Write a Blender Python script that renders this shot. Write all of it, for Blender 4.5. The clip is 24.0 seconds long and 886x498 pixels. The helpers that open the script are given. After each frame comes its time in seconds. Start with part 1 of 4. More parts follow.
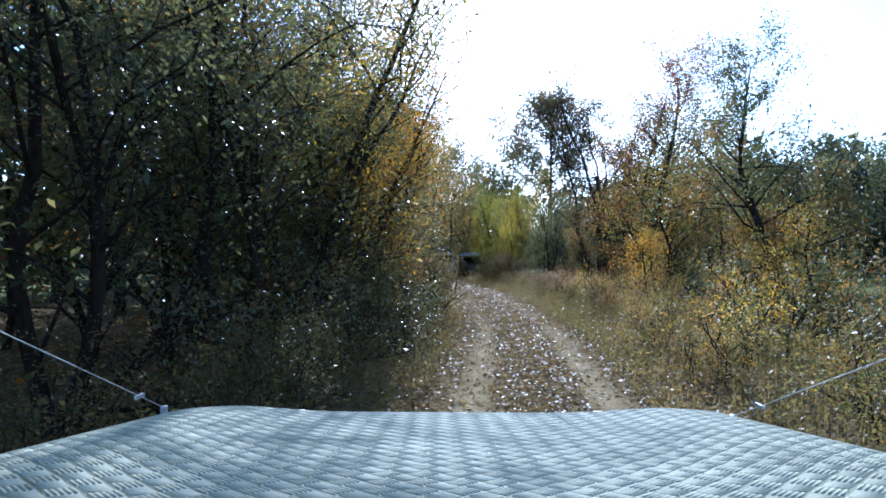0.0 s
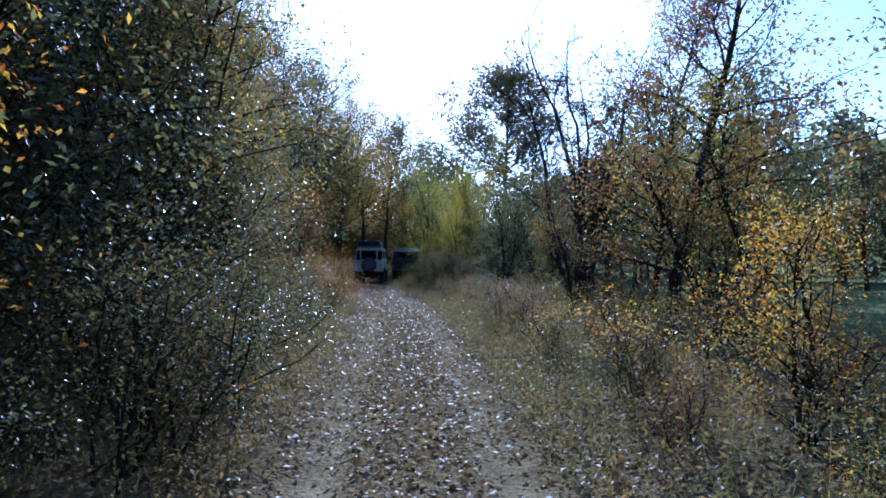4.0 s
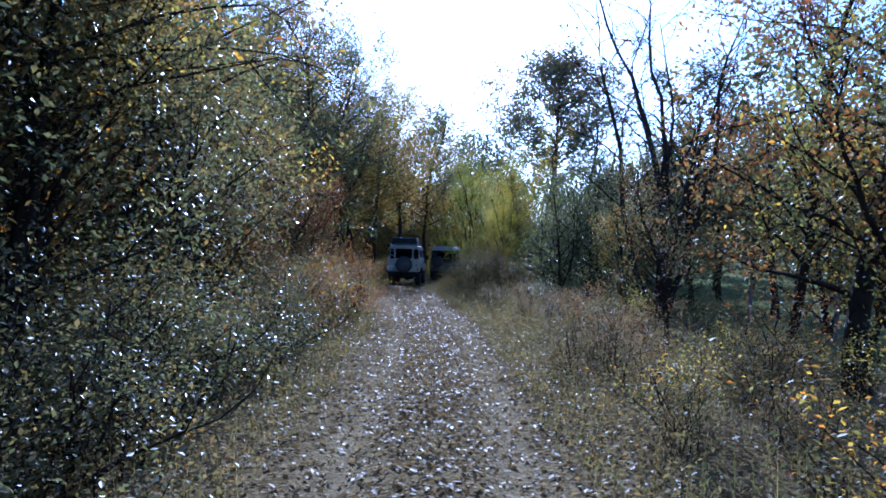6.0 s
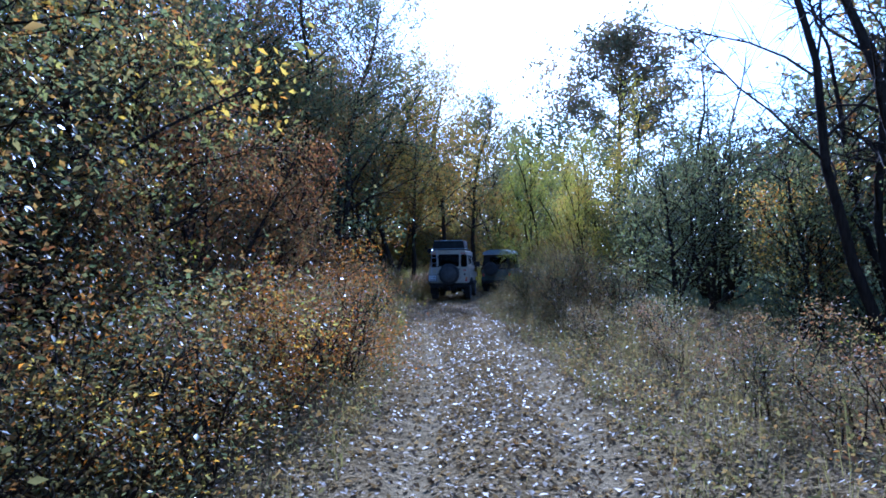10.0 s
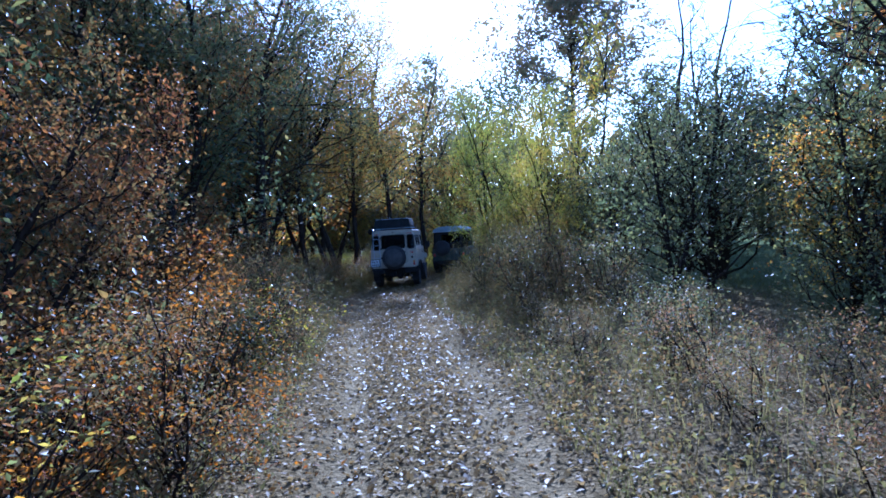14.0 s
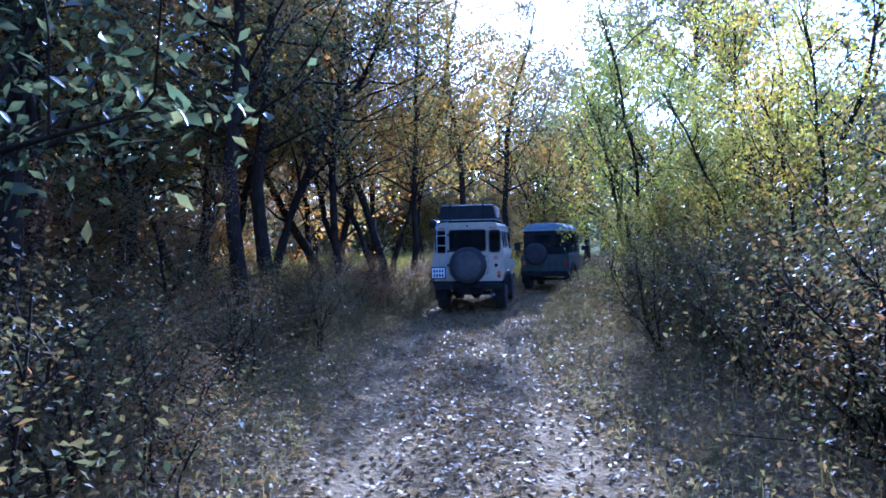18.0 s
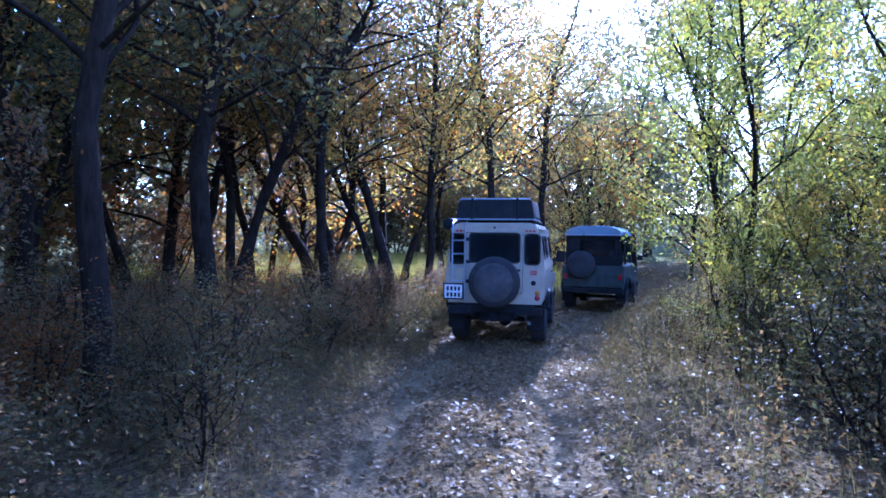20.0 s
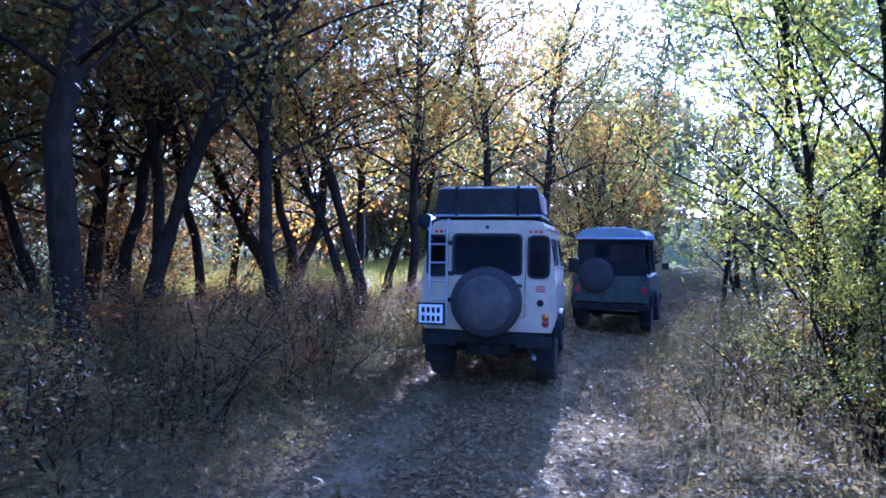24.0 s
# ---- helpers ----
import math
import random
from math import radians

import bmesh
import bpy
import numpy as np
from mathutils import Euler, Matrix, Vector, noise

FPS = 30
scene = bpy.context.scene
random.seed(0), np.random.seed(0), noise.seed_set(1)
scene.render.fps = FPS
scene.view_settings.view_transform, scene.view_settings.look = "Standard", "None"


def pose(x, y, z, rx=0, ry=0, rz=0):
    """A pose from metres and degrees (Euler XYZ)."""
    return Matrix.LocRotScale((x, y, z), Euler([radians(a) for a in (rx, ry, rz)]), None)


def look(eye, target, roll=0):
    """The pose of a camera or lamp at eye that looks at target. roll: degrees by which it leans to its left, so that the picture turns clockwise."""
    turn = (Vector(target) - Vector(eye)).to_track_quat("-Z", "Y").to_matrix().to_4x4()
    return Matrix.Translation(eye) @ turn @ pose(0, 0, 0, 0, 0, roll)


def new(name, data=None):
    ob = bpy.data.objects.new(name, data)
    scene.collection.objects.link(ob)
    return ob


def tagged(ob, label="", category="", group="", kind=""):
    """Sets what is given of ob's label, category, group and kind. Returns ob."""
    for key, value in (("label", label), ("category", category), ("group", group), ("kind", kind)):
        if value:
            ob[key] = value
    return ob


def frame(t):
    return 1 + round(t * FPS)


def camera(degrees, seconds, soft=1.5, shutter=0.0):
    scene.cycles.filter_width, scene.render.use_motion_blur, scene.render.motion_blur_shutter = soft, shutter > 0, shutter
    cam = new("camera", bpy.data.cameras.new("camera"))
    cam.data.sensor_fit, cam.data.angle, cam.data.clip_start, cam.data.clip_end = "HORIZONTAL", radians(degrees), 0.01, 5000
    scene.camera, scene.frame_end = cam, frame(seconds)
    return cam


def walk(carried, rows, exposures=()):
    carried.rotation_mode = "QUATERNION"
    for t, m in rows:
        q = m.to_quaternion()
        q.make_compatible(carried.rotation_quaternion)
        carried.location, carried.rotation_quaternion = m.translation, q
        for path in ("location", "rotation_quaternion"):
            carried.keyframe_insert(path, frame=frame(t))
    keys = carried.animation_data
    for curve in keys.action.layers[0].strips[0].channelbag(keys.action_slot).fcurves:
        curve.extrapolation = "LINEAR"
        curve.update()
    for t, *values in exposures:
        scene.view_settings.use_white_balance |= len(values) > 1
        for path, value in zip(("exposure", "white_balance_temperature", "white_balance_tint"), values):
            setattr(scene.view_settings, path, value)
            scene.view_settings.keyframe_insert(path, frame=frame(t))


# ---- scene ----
cam = camera(70.0, 24.0, soft=1.7)
PATH = [
    (0, (-0.04, -0.288, 1.577), (-0.004, 1.711, 1.608), -0.8),
    (0.5, (0.168, 1.53, 1.605), (0.296, 3.526, 1.625), -0.8),
    (1, (0.473, 3.266, 1.643), (0.682, 5.255, 1.683), -0.8),
    (1.5, (0.699, 4.617, 1.671), (0.969, 6.598, 1.721), 0.0),
    (2, (0.938, 5.482, 1.705), (1.244, 7.458, 1.748), -0.7),
    (2.5, (1.049, 6.605, 1.712), (1.365, 8.58, 1.727), 1.6),
    (4.5, (1.782, 10.814, 1.727), (1.92, 12.809, 1.744), 0.7),
    (5, (1.801, 11.894, 1.779), (1.907, 13.891, 1.804), 2.0),
    (5.5, (1.912, 12.848, 1.764), (1.988, 14.847, 1.783), 1.0),
    (6, (1.929, 13.873, 1.771), (1.983, 15.872, 1.777), 1.5),
    (6.5, (1.889, 15.028, 1.775), (1.913, 17.028, 1.766), 1.6),
    (7, (1.85, 15.994, 1.782), (1.823, 17.994, 1.76), 1.4),
    (7.5, (1.864, 17.024, 1.718), (1.793, 19.021, 1.653), -0.7),
    (8, (1.761, 18.128, 1.551), (1.651, 20.121, 1.432), 1.9),
    (8.5, (1.73, 19.166, 1.689), (1.615, 21.161, 1.613), 1.0),
    (9, (1.811, 19.91, 1.696), (1.675, 21.905, 1.663), -1.5),
    (9.5, (1.818, 20.409, 1.679), (1.71, 22.405, 1.755), 0.7),
    (10, (1.879, 20.881, 1.697), (1.779, 22.878, 1.724), -0.9),
    (10.5, (1.902, 21.152, 1.712), (1.812, 23.15, 1.707), -1.7),
    (12.5, (1.975, 22.451, 1.848), (1.945, 24.451, 1.828), -1.4),
    (13, (2.023, 22.921, 1.868), (2.007, 24.921, 1.838), -2.8),
    (13.5, (2.034, 23.585, 1.869), (2.048, 25.585, 1.816), -2.6),
    (14, (2.135, 24.476, 1.82), (2.175, 26.475, 1.766), -3.8),
    (14.5, (2.134, 25.465, 1.808), (2.179, 27.464, 1.766), -3.8),
    (15, (2.129, 26.571, 1.808), (2.132, 28.571, 1.779), -2.6),
    (15.5, (2.094, 27.583, 1.744), (2.065, 29.582, 1.698), -4.1),
    (16, (1.968, 28.64, 1.731), (1.901, 30.638, 1.674), -2.0),
    (16.5, (1.821, 29.877, 1.707), (1.727, 31.875, 1.658), -2.0),
    (17, (1.747, 31.05, 1.689), (1.626, 33.046, 1.64), -2.5),
    (17.5, (1.627, 32.064, 1.684), (1.475, 34.058, 1.65), -0.2),
    (18, (1.549, 33.115, 1.656), (1.367, 35.106, 1.62), -1.2),
    (18.5, (1.441, 34.077, 1.63), (1.244, 36.067, 1.578), -0.0),
    (20.5, (1.341, 38.244, 1.81), (1.06, 40.223, 1.773), 0.5),
    (21, (1.329, 38.908, 1.769), (1.048, 40.888, 1.741), 0.9),
    (21.5, (1.344, 39.447, 1.766), (1.064, 41.427, 1.755), 0.7),
    (22, (1.35, 39.856, 1.757), (1.063, 41.835, 1.737), 0.2),
    (22.5, (1.339, 40.119, 1.758), (1.048, 42.098, 1.731), 0.9),
    (23, (1.33, 40.285, 1.753), (1.045, 42.264, 1.723), 0.8),
    (23.5, (1.319, 40.326, 1.739), (1.039, 42.306, 1.712), 0.8),
    (24, (1.297, 40.372, 1.744), (1.023, 42.353, 1.718), 0.6),
]
walk(cam, [(t, look(eye, target, roll)) for t, eye, target, roll in PATH],
     [(0, 1.3, 4650, 14), (1.5, 0.9, 4300, 17), (2.5, 0.9, 4250, 18), (6, 1.25, 4150, 21), (9, 1.5, 4050, 22), (14, 1.7, 4000, 22), (16, 2.05, 3950, 24), (18, 2.5, 3930, 31), (21, 3.0, 4020, 37), (24, 3.1, 4020, 37)])

# ---------------------------------------------------------------- light
SUN_AZ, SUN_EL = 4.0, 29.0          # degrees from +y towards +x, degrees above the horizon
sun_dir = Vector((math.sin(radians(SUN_AZ)) * math.cos(radians(SUN_EL)),
                  math.cos(radians(SUN_AZ)) * math.cos(radians(SUN_EL)), math.sin(radians(SUN_EL))))
sun = new("sun", bpy.data.lights.new("sun", "SUN"))
sun.data.energy, sun.data.angle, sun.data.color = 5.0, radians(0.5), (1.0, 0.95, 0.88)
sun.matrix_world = look(sun_dir * 100, (0, 0, 0))
world = bpy.data.worlds.new("sky")
scene.world = world
world.use_nodes = True
sky = world.node_tree.nodes.new("ShaderNodeTexSky")
sky.sky_type, sky.sun_disc = "NISHITA", False
sky.sun_elevation, sky.sun_rotation = radians(SUN_EL), radians(SUN_AZ)
sky.dust_density, sky.air_density, sky.ozone_density = 0.5, 1.0, 0.7
back = world.node_tree.nodes["Background"]
back.inputs["Strength"].default_value = 0.13
world.node_tree.links.new(sky.outputs[0], back.inputs[0])


# ---------------------------------------------------------------- materials
def blank(name):
    m = bpy.data.materials.new(name)
    m.use_nodes = True
    nt = m.node_tree
    return m, nt, nt.nodes["Principled BSDF"], nt.nodes["Material Output"]


def node(nt, kind, **inputs):
    n = nt.nodes.new("ShaderNode" + kind)
    for key, value in inputs.items():
        sock = n.inputs[key.replace("_", " ")]
        if isinstance(value, bpy.types.NodeSocket):
            nt.links.new(value, sock)
        else:
            sock.default_value = value
    return n


def math_node(nt, op, a, b):
    n = nt.nodes.new("ShaderNodeMath")
    n.operation = op
    for k, v in enumerate((a, b)):
        if isinstance(v, bpy.types.NodeSocket):
            nt.links.new(v, n.inputs[k])
        else:
            n.inputs[k].default_value = v
    return n.outputs[0]


def ramp(nt, fac, stops):
    n = nt.nodes.new("ShaderNodeValToRGB")
    e = n.color_ramp.elements
    while len(e) < len(stops):
        e.new(0.5)
    for k, (p, c) in enumerate(stops):
        e[k].position, e[k].color = p, (*c, 1)
    nt.links.new(fac, n.inputs[0])
    return n.outputs[0]


def mixed(nt, fac, a, b):
    n = nt.nodes.new("ShaderNodeMix")
    n.data_type = "RGBA"
    for k, v in ((0, fac), (6, a), (7, b)):
        if isinstance(v, bpy.types.NodeSocket):
            nt.links.new(v, n.inputs[k])
        else:
            n.inputs[k].default_value = v if k == 0 else (*v, 1)
    return n.outputs[2]


def bumped(nt, bsdf, height, strength=0.4, distance=0.01):
    b = node(nt, "Bump", Strength=strength, Distance=distance, Height=height)
    nt.links.new(b.outputs[0], bsdf.inputs["Normal"])


def leaf_material(name, stops, rough=0.42, through_light=0.5, patch=0.6, spec=0.38):
    m, nt, p, out = blank(name)
    geo, info, co = node(nt, "NewGeometry"), node(nt, "ObjectInfo"), node(nt, "TexCoord")
    n = node(nt, "TexNoise", Vector=co.outputs["Object"], Scale=patch, Detail=3.0)
    a = math_node(nt, "MULTIPLY", geo.outputs["Random Per Island"], 0.55)
    b = math_node(nt, "MULTIPLY", n.outputs["Fac"], 1.3)
    c = math_node(nt, "MULTIPLY", info.outputs["Random"], 0.35)
    f = math_node(nt, "ADD", math_node(nt, "ADD", a, b), c)
    f = math_node(nt, "SUBTRACT", f, 0.6)
    col = node(nt, "HueSaturation", Color=ramp(nt, f, stops), Saturation=1.08).outputs[0]
    nt.links.new(col, p.inputs["Base Color"])
    p.inputs["Roughness"].default_value = rough
    p.inputs["Specular IOR Level"].default_value = spec
    t = node(nt, "BsdfTranslucent")
    hs = node(nt, "HueSaturation", Color=col, Saturation=1.12, Value=1.75)
    nt.links.new(hs.outputs[0], t.inputs[0])
    mx = node(nt, "MixShader", Fac=through_light)
    nt.links.new(p.outputs[0], mx.inputs[1])
    nt.links.new(t.outputs[0], mx.inputs[2])
    nt.links.new(mx.outputs[0], out.inputs[0])
    return m


def rough_material(name, c1, c2, scale=6.0, rough=0.8, bump=0.4, stretch=(1, 1, 1), metal=0.0, spec=0.4, dist=0.01):
    m, nt, p, _ = blank(name)
    co = node(nt, "TexCoord")
    mp = node(nt, "Mapping", Vector=co.outputs["Object"], Scale=stretch)
    n1 = node(nt, "TexNoise", Vector=mp.outputs[0], Scale=scale, Detail=6.0, Roughness=0.65)
    n2 = node(nt, "TexNoise", Vector=co.outputs["Object"], Scale=scale * 0.13, Detail=3.0)
    f = math_node(nt, "ADD", math_node(nt, "MULTIPLY", n1.outputs["Fac"], 0.6), math_node(nt, "MULTIPLY", n2.outputs["Fac"], 0.4))
    nt.links.new(ramp(nt, f, ((0.33, c1), (0.67, c2))), p.inputs["Base Color"])
    p.inputs["Roughness"].default_value, p.inputs["Metallic"].default_value = rough, metal
    p.inputs["Specular IOR Level"].default_value = spec
    if bump:
        bumped(nt, p, n1.outputs["Fac"], bump, dist)
    return m


LEAF_MIX = leaf_material("mixed_autumn_leaves", ((0.0, (0.035, 0.045, 0.022)), (0.45, (0.072, 0.075, 0.032)), (0.66, (0.125, 0.1, 0.042)),
                                                 (0.86, (0.18, 0.09, 0.037)), (1.0, (0.1, 0.05, 0.03))), rough=0.42, through_light=0.52, spec=0.26)
LEAF_GREEN = leaf_material("green_leaves", ((0.0, (0.04, 0.046, 0.024)), (0.45, (0.072, 0.078, 0.034)), (0.75, (0.11, 0.1, 0.04)),
                                            (1.0, (0.18, 0.12, 0.05))), rough=0.45, spec=0.28)
LEAF_GLOSSY = leaf_material("glossy_olive_leaves", ((0.0, (0.038, 0.043, 0.022)), (0.45, (0.072, 0.072, 0.032)), (0.72, (0.11, 0.09, 0.038)),
                                                     (1.0, (0.18, 0.11, 0.044))), rough=0.36, through_light=0.48, spec=0.42)
LEAF_RUST = leaf_material("rust_leaves", ((0.0, (0.065, 0.062, 0.028)), (0.3, (0.11, 0.085, 0.038)), (0.6, (0.17, 0.09, 0.04)),
                                          (1.0, (0.12, 0.05, 0.03))), rough=0.5, spec=0.2)
LEAF_YELLOW = leaf_material("yellow_leaves", ((0.0, (0.065, 0.075, 0.024)), (0.4, (0.135, 0.138, 0.034)), (0.7, (0.23, 0.19, 0.045)),
                                              (1.0, (0.23, 0.13, 0.05))), through_light=0.55, spec=0.22)
LEAF_DRY = leaf_material("dry_bush_leaves", ((0.0, (0.06, 0.065, 0.03)), (0.35, (0.13, 0.105, 0.05)), (0.65, (0.18, 0.1, 0.05)),
                                             (1.0, (0.1, 0.055, 0.035))), rough=0.55, through_light=0.42, spec=0.07)
LEAF_GOLD = leaf_material("golden_leaves", ((0.0, (0.06, 0.066, 0.028)), (0.35, (0.12, 0.11, 0.038)), (0.6, (0.26, 0.18, 0.055)),
                                          (0.83, (0.27, 0.125, 0.05)), (1.0, (0.15, 0.065, 0.034))), rough=0.45, through_light=0.65, patch=0.9, spec=0.3)
LEAF_OLIVE = leaf_material("olive_shrub_leaves", ((0.0, (0.03, 0.034, 0.016)), (0.4, (0.06, 0.056, 0.024)), (0.7, (0.098, 0.07, 0.031)),
                                                   (1.0, (0.14, 0.072, 0.032))), rough=0.55, through_light=0.38, spec=0.07, patch=1.1)
LEAF_ORANGE = leaf_material("orange_shrub_leaves", ((0.0, (0.06, 0.055, 0.025)), (0.35, (0.13, 0.08, 0.035)), (0.65, (0.22, 0.1, 0.038)),
                                                     (1.0, (0.15, 0.055, 0.03))), rough=0.55, through_light=0.45, spec=0.07, patch=1.1)
LEAF_WEED = leaf_material("weed_leaves", ((0.0, (0.05, 0.055, 0.024)), (0.4, (0.105, 0.09, 0.038)), (0.7, (0.15, 0.102, 0.046)),
                                           (1.0, (0.12, 0.066, 0.036))), rough=0.5, through_light=0.42, spec=0.1, patch=0.9)
LEAF_FAR = leaf_material("distant_leaves", ((0.0, (0.04, 0.05, 0.035)), (0.4, (0.075, 0.08, 0.045)), (0.7, (0.12, 0.1, 0.05)),
                                            (1.0, (0.14, 0.09, 0.05))), rough=0.6, through_light=0.5, patch=0.12)
LITTER = leaf_material("fallen_leaves", ((0.0, (0.075, 0.05, 0.024)), (0.4, (0.145, 0.1, 0.048)), (0.7, (0.24, 0.178, 0.088)),
                                         (1.0, (0.185, 0.1, 0.044))), rough=0.5, through_light=0.25, patch=1.2, spec=0.1)
GRASS = leaf_material("grass_blades", ((0.0, (0.054, 0.056, 0.022)), (0.4, (0.1, 0.087, 0.036)), (0.7, (0.15, 0.12, 0.054)),
                                       (1.0, (0.2, 0.155, 0.085))), rough=0.5, through_light=0.5, patch=0.5, spec=0.08)
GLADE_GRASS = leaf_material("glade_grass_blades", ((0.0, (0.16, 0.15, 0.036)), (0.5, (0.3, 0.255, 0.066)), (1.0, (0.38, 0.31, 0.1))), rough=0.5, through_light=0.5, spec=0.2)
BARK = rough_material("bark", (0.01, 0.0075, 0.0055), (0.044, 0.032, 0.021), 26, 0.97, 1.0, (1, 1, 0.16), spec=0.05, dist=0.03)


def ground_material():
    m, nt, p, _ = blank("woodland_ground")
    co = node(nt, "TexCoord")
    ob = co.outputs["Object"]
    fine = node(nt, "TexNoise", Vector=ob, Scale=22.0, Detail=6.0, Roughness=0.7)
    mid = node(nt, "TexNoise", Vector=ob, Scale=2.2, Detail=4.0)
    cells = node(nt, "TexVoronoi", Vector=ob, Scale=26.0)
    tone = math_node(nt, "ADD", math_node(nt, "MULTIPLY", fine.outputs["Fac"], 0.5), math_node(nt, "MULTIPLY", mid.outputs["Fac"], 0.5))
    soil = ramp(nt, tone, ((0.3, (0.031, 0.023, 0.011)), (0.5, (0.087, 0.063, 0.029)), (0.72, (0.175, 0.128, 0.062))))
    chips = ramp(nt, cells.outputs["Color"], ((0.15, (0.032, 0.023, 0.011)), (0.5, (0.115, 0.084, 0.04)), (0.85, (0.25, 0.19, 0.102))))
    soil = mixed(nt, 0.45, soil, chips)
    dirt = ramp(nt, tone, ((0.3, (0.13, 0.1, 0.05)), (0.7, (0.32, 0.255, 0.145))))
    att = nt.nodes.new("ShaderNodeAttribute")
    att.attribute_name = "wear"
    wear = math_node(nt, "MULTIPLY", att.outputs["Fac"], math_node(nt, "ADD", mid.outputs["Fac"], 0.6))
    col = mixed(nt, wear, soil, dirt)
    grass = ramp(nt, tone, ((0.3, (0.055, 0.065, 0.026)), (0.7, (0.14, 0.15, 0.06))))
    att2 = nt.nodes.new("ShaderNodeAttribute")
    att2.attribute_name = "meadow"
    col = mixed(nt, att2.outputs["Fac"], col, grass)
    nt.links.new(col, p.inputs["Base Color"])
    p.inputs["Roughness"].default_value, p.inputs["Specular IOR Level"].default_value = 0.95, 0.0
    h = math_node(nt, "ADD", fine.outputs["Fac"], math_node(nt, "MULTIPLY", cells.outputs["Distance"], 0.6))
    bumped(nt, p, h, 0.8, 0.03)
    return m


# ---------------------------------------------------------------- the lie of the land
TRACK = ((-12, -1.4), (-5, -0.5), (0, 0.2), (5, 0.9), (9, 1.4), (14, 1.9), (22, 2.1), (29, 2.1), (36, 1.5), (41, 0.9), (46, 0.7), (50, 1.1), (54, 2.3),
         (58, 4.2), (63, 7.5), (70, 13.5), (80, 24.0))
TRACK_Y, TRACK_X = np.array([p[0] for p in TRACK]), np.array([p[1] for p in TRACK])


def track_x(y):
    return np.interp(y, TRACK_Y, TRACK_X)


def off_track(x, y):
    """Metres to the right of the middle of the track."""
    slope = (track_x(y + 0.5) - track_x(y - 0.5))
    return (x - track_x(y)) / np.sqrt(1 + slope ** 2)


def step(a, b, v):
    s = np.clip((v - a) / (b - a), 0, 1)
    return s * s * (3 - 2 * s)


def waves(x, y):
    return (np.sin(x * 1.7 + 0.6 * np.sin(y * 0.9)) * np.sin(y * 1.3 + 1.1 + 0.5 * np.sin(x * 1.1)) * 0.5
            + np.sin(x * 4.1 + y * 2.3) * np.sin(y * 3.7 - x * 1.9 + 0.4) * 0.25)


def height(x, y):
    x, y = np.asarray(x, float), np.asarray(y, float)
    d = np.abs(off_track(x, y))
    rut = np.exp(-((d - 0.74) / 0.2) ** 2)
    bank = step(1.2, 2.6, d)
    z = -0.06 * rut + 0.03 * np.exp(-(d / 0.4) ** 2) + bank * 0.14 + waves(x, y) * (0.02 + 0.09 * bank)
    z = z - 0.2 * step(43, 48, y) * (1 - step(58, 70, y)) + 6.0 * step(80, 150, y) + 10 * step(70, 260, np.abs(x))
    return z


def meadow_at(x, y):
    right = step(7.5, 9.5, x + 0.6 * np.sin(y * 0.8)) * step(12, 17, y) * (1 - step(66, 74, y))
    glade = step(-16, -12, x) * (1 - step(1.5, 3.0, x)) * step(58.5, 61.5, y + 0.5 * np.sin(x)) * (1 - step(76, 82, y))
    away = np.maximum(step(14, 18, np.abs(x)), np.maximum(step(76, 84, y), 1 - step(-10, -5, y)))
    return np.clip(right + glade + 0.75 * away, 0, 1)


def graded(lo, hi, fine, far):
    out = list(np.arange(lo, hi + fine / 2, fine))
    s, a, b = fine, lo, hi
    while b < far:
        s *= 1.35
        a, b = a - s, b + s
        out = [a, *out, b]
    return np.array(out)


def mesh_from(name, verts, faces, smooth=False):
    """faces: one array of equal-sided faces."""
    me = bpy.data.meshes.new(name)
    verts, faces = np.asarray(verts, np.float32), np.asarray(faces, np.int32)
    k = faces.shape[1]
    me.vertices.add(len(verts))
    me.vertices.foreach_set("co", verts.ravel())
    me.loops.add(faces.size)
    me.loops.foreach_set("vertex_index", faces.ravel())
    me.polygons.add(len(faces))
    me.polygons.foreach_set("loop_start", np.arange(0, faces.size, k, dtype=np.int32))
    me.update(calc_edges=True)
    if smooth:
        me.polygons.foreach_set("use_smooth", np.ones(len(faces), bool))
    me.validate()
    return me


def build_ground():
    xs, ys = graded(-9.0, 11.0, 0.16, 900), graded(-6.0, 62.0, 0.28, 900)
    gx, gy = np.meshgrid(xs, ys)
    gz = height(gx, gy)
    nx, ny = len(xs), len(ys)
    i = (np.arange(ny - 1)[:, None] * nx + np.arange(nx - 1)[None, :]).ravel()
    me = mesh_from("ground", np.stack([gx.ravel(), gy.ravel(), gz.ravel()], 1), np.stack([i, i + 1, i + nx + 1, i + nx], 1), True)
    d = np.abs(off_track(gx, gy)).ravel()
    wear = np.clip(np.exp(-((d - 0.74) / 0.22) ** 2), 0, 1) * (1 - 0.62 * step(8, 19, gy.ravel()))
    for key, v in (("wear", wear), ("meadow", meadow_at(gx, gy).ravel())):
        at = me.attributes.new(key, "FLOAT", "POINT")
        at.data.foreach_set("value", v.astype(np.float32))
    me.materials.append(ground_material())
    return tagged(new("ground", me), "leaf-strewn woodland ground with two worn earth ruts", "ground", kind="structure")


build_ground()


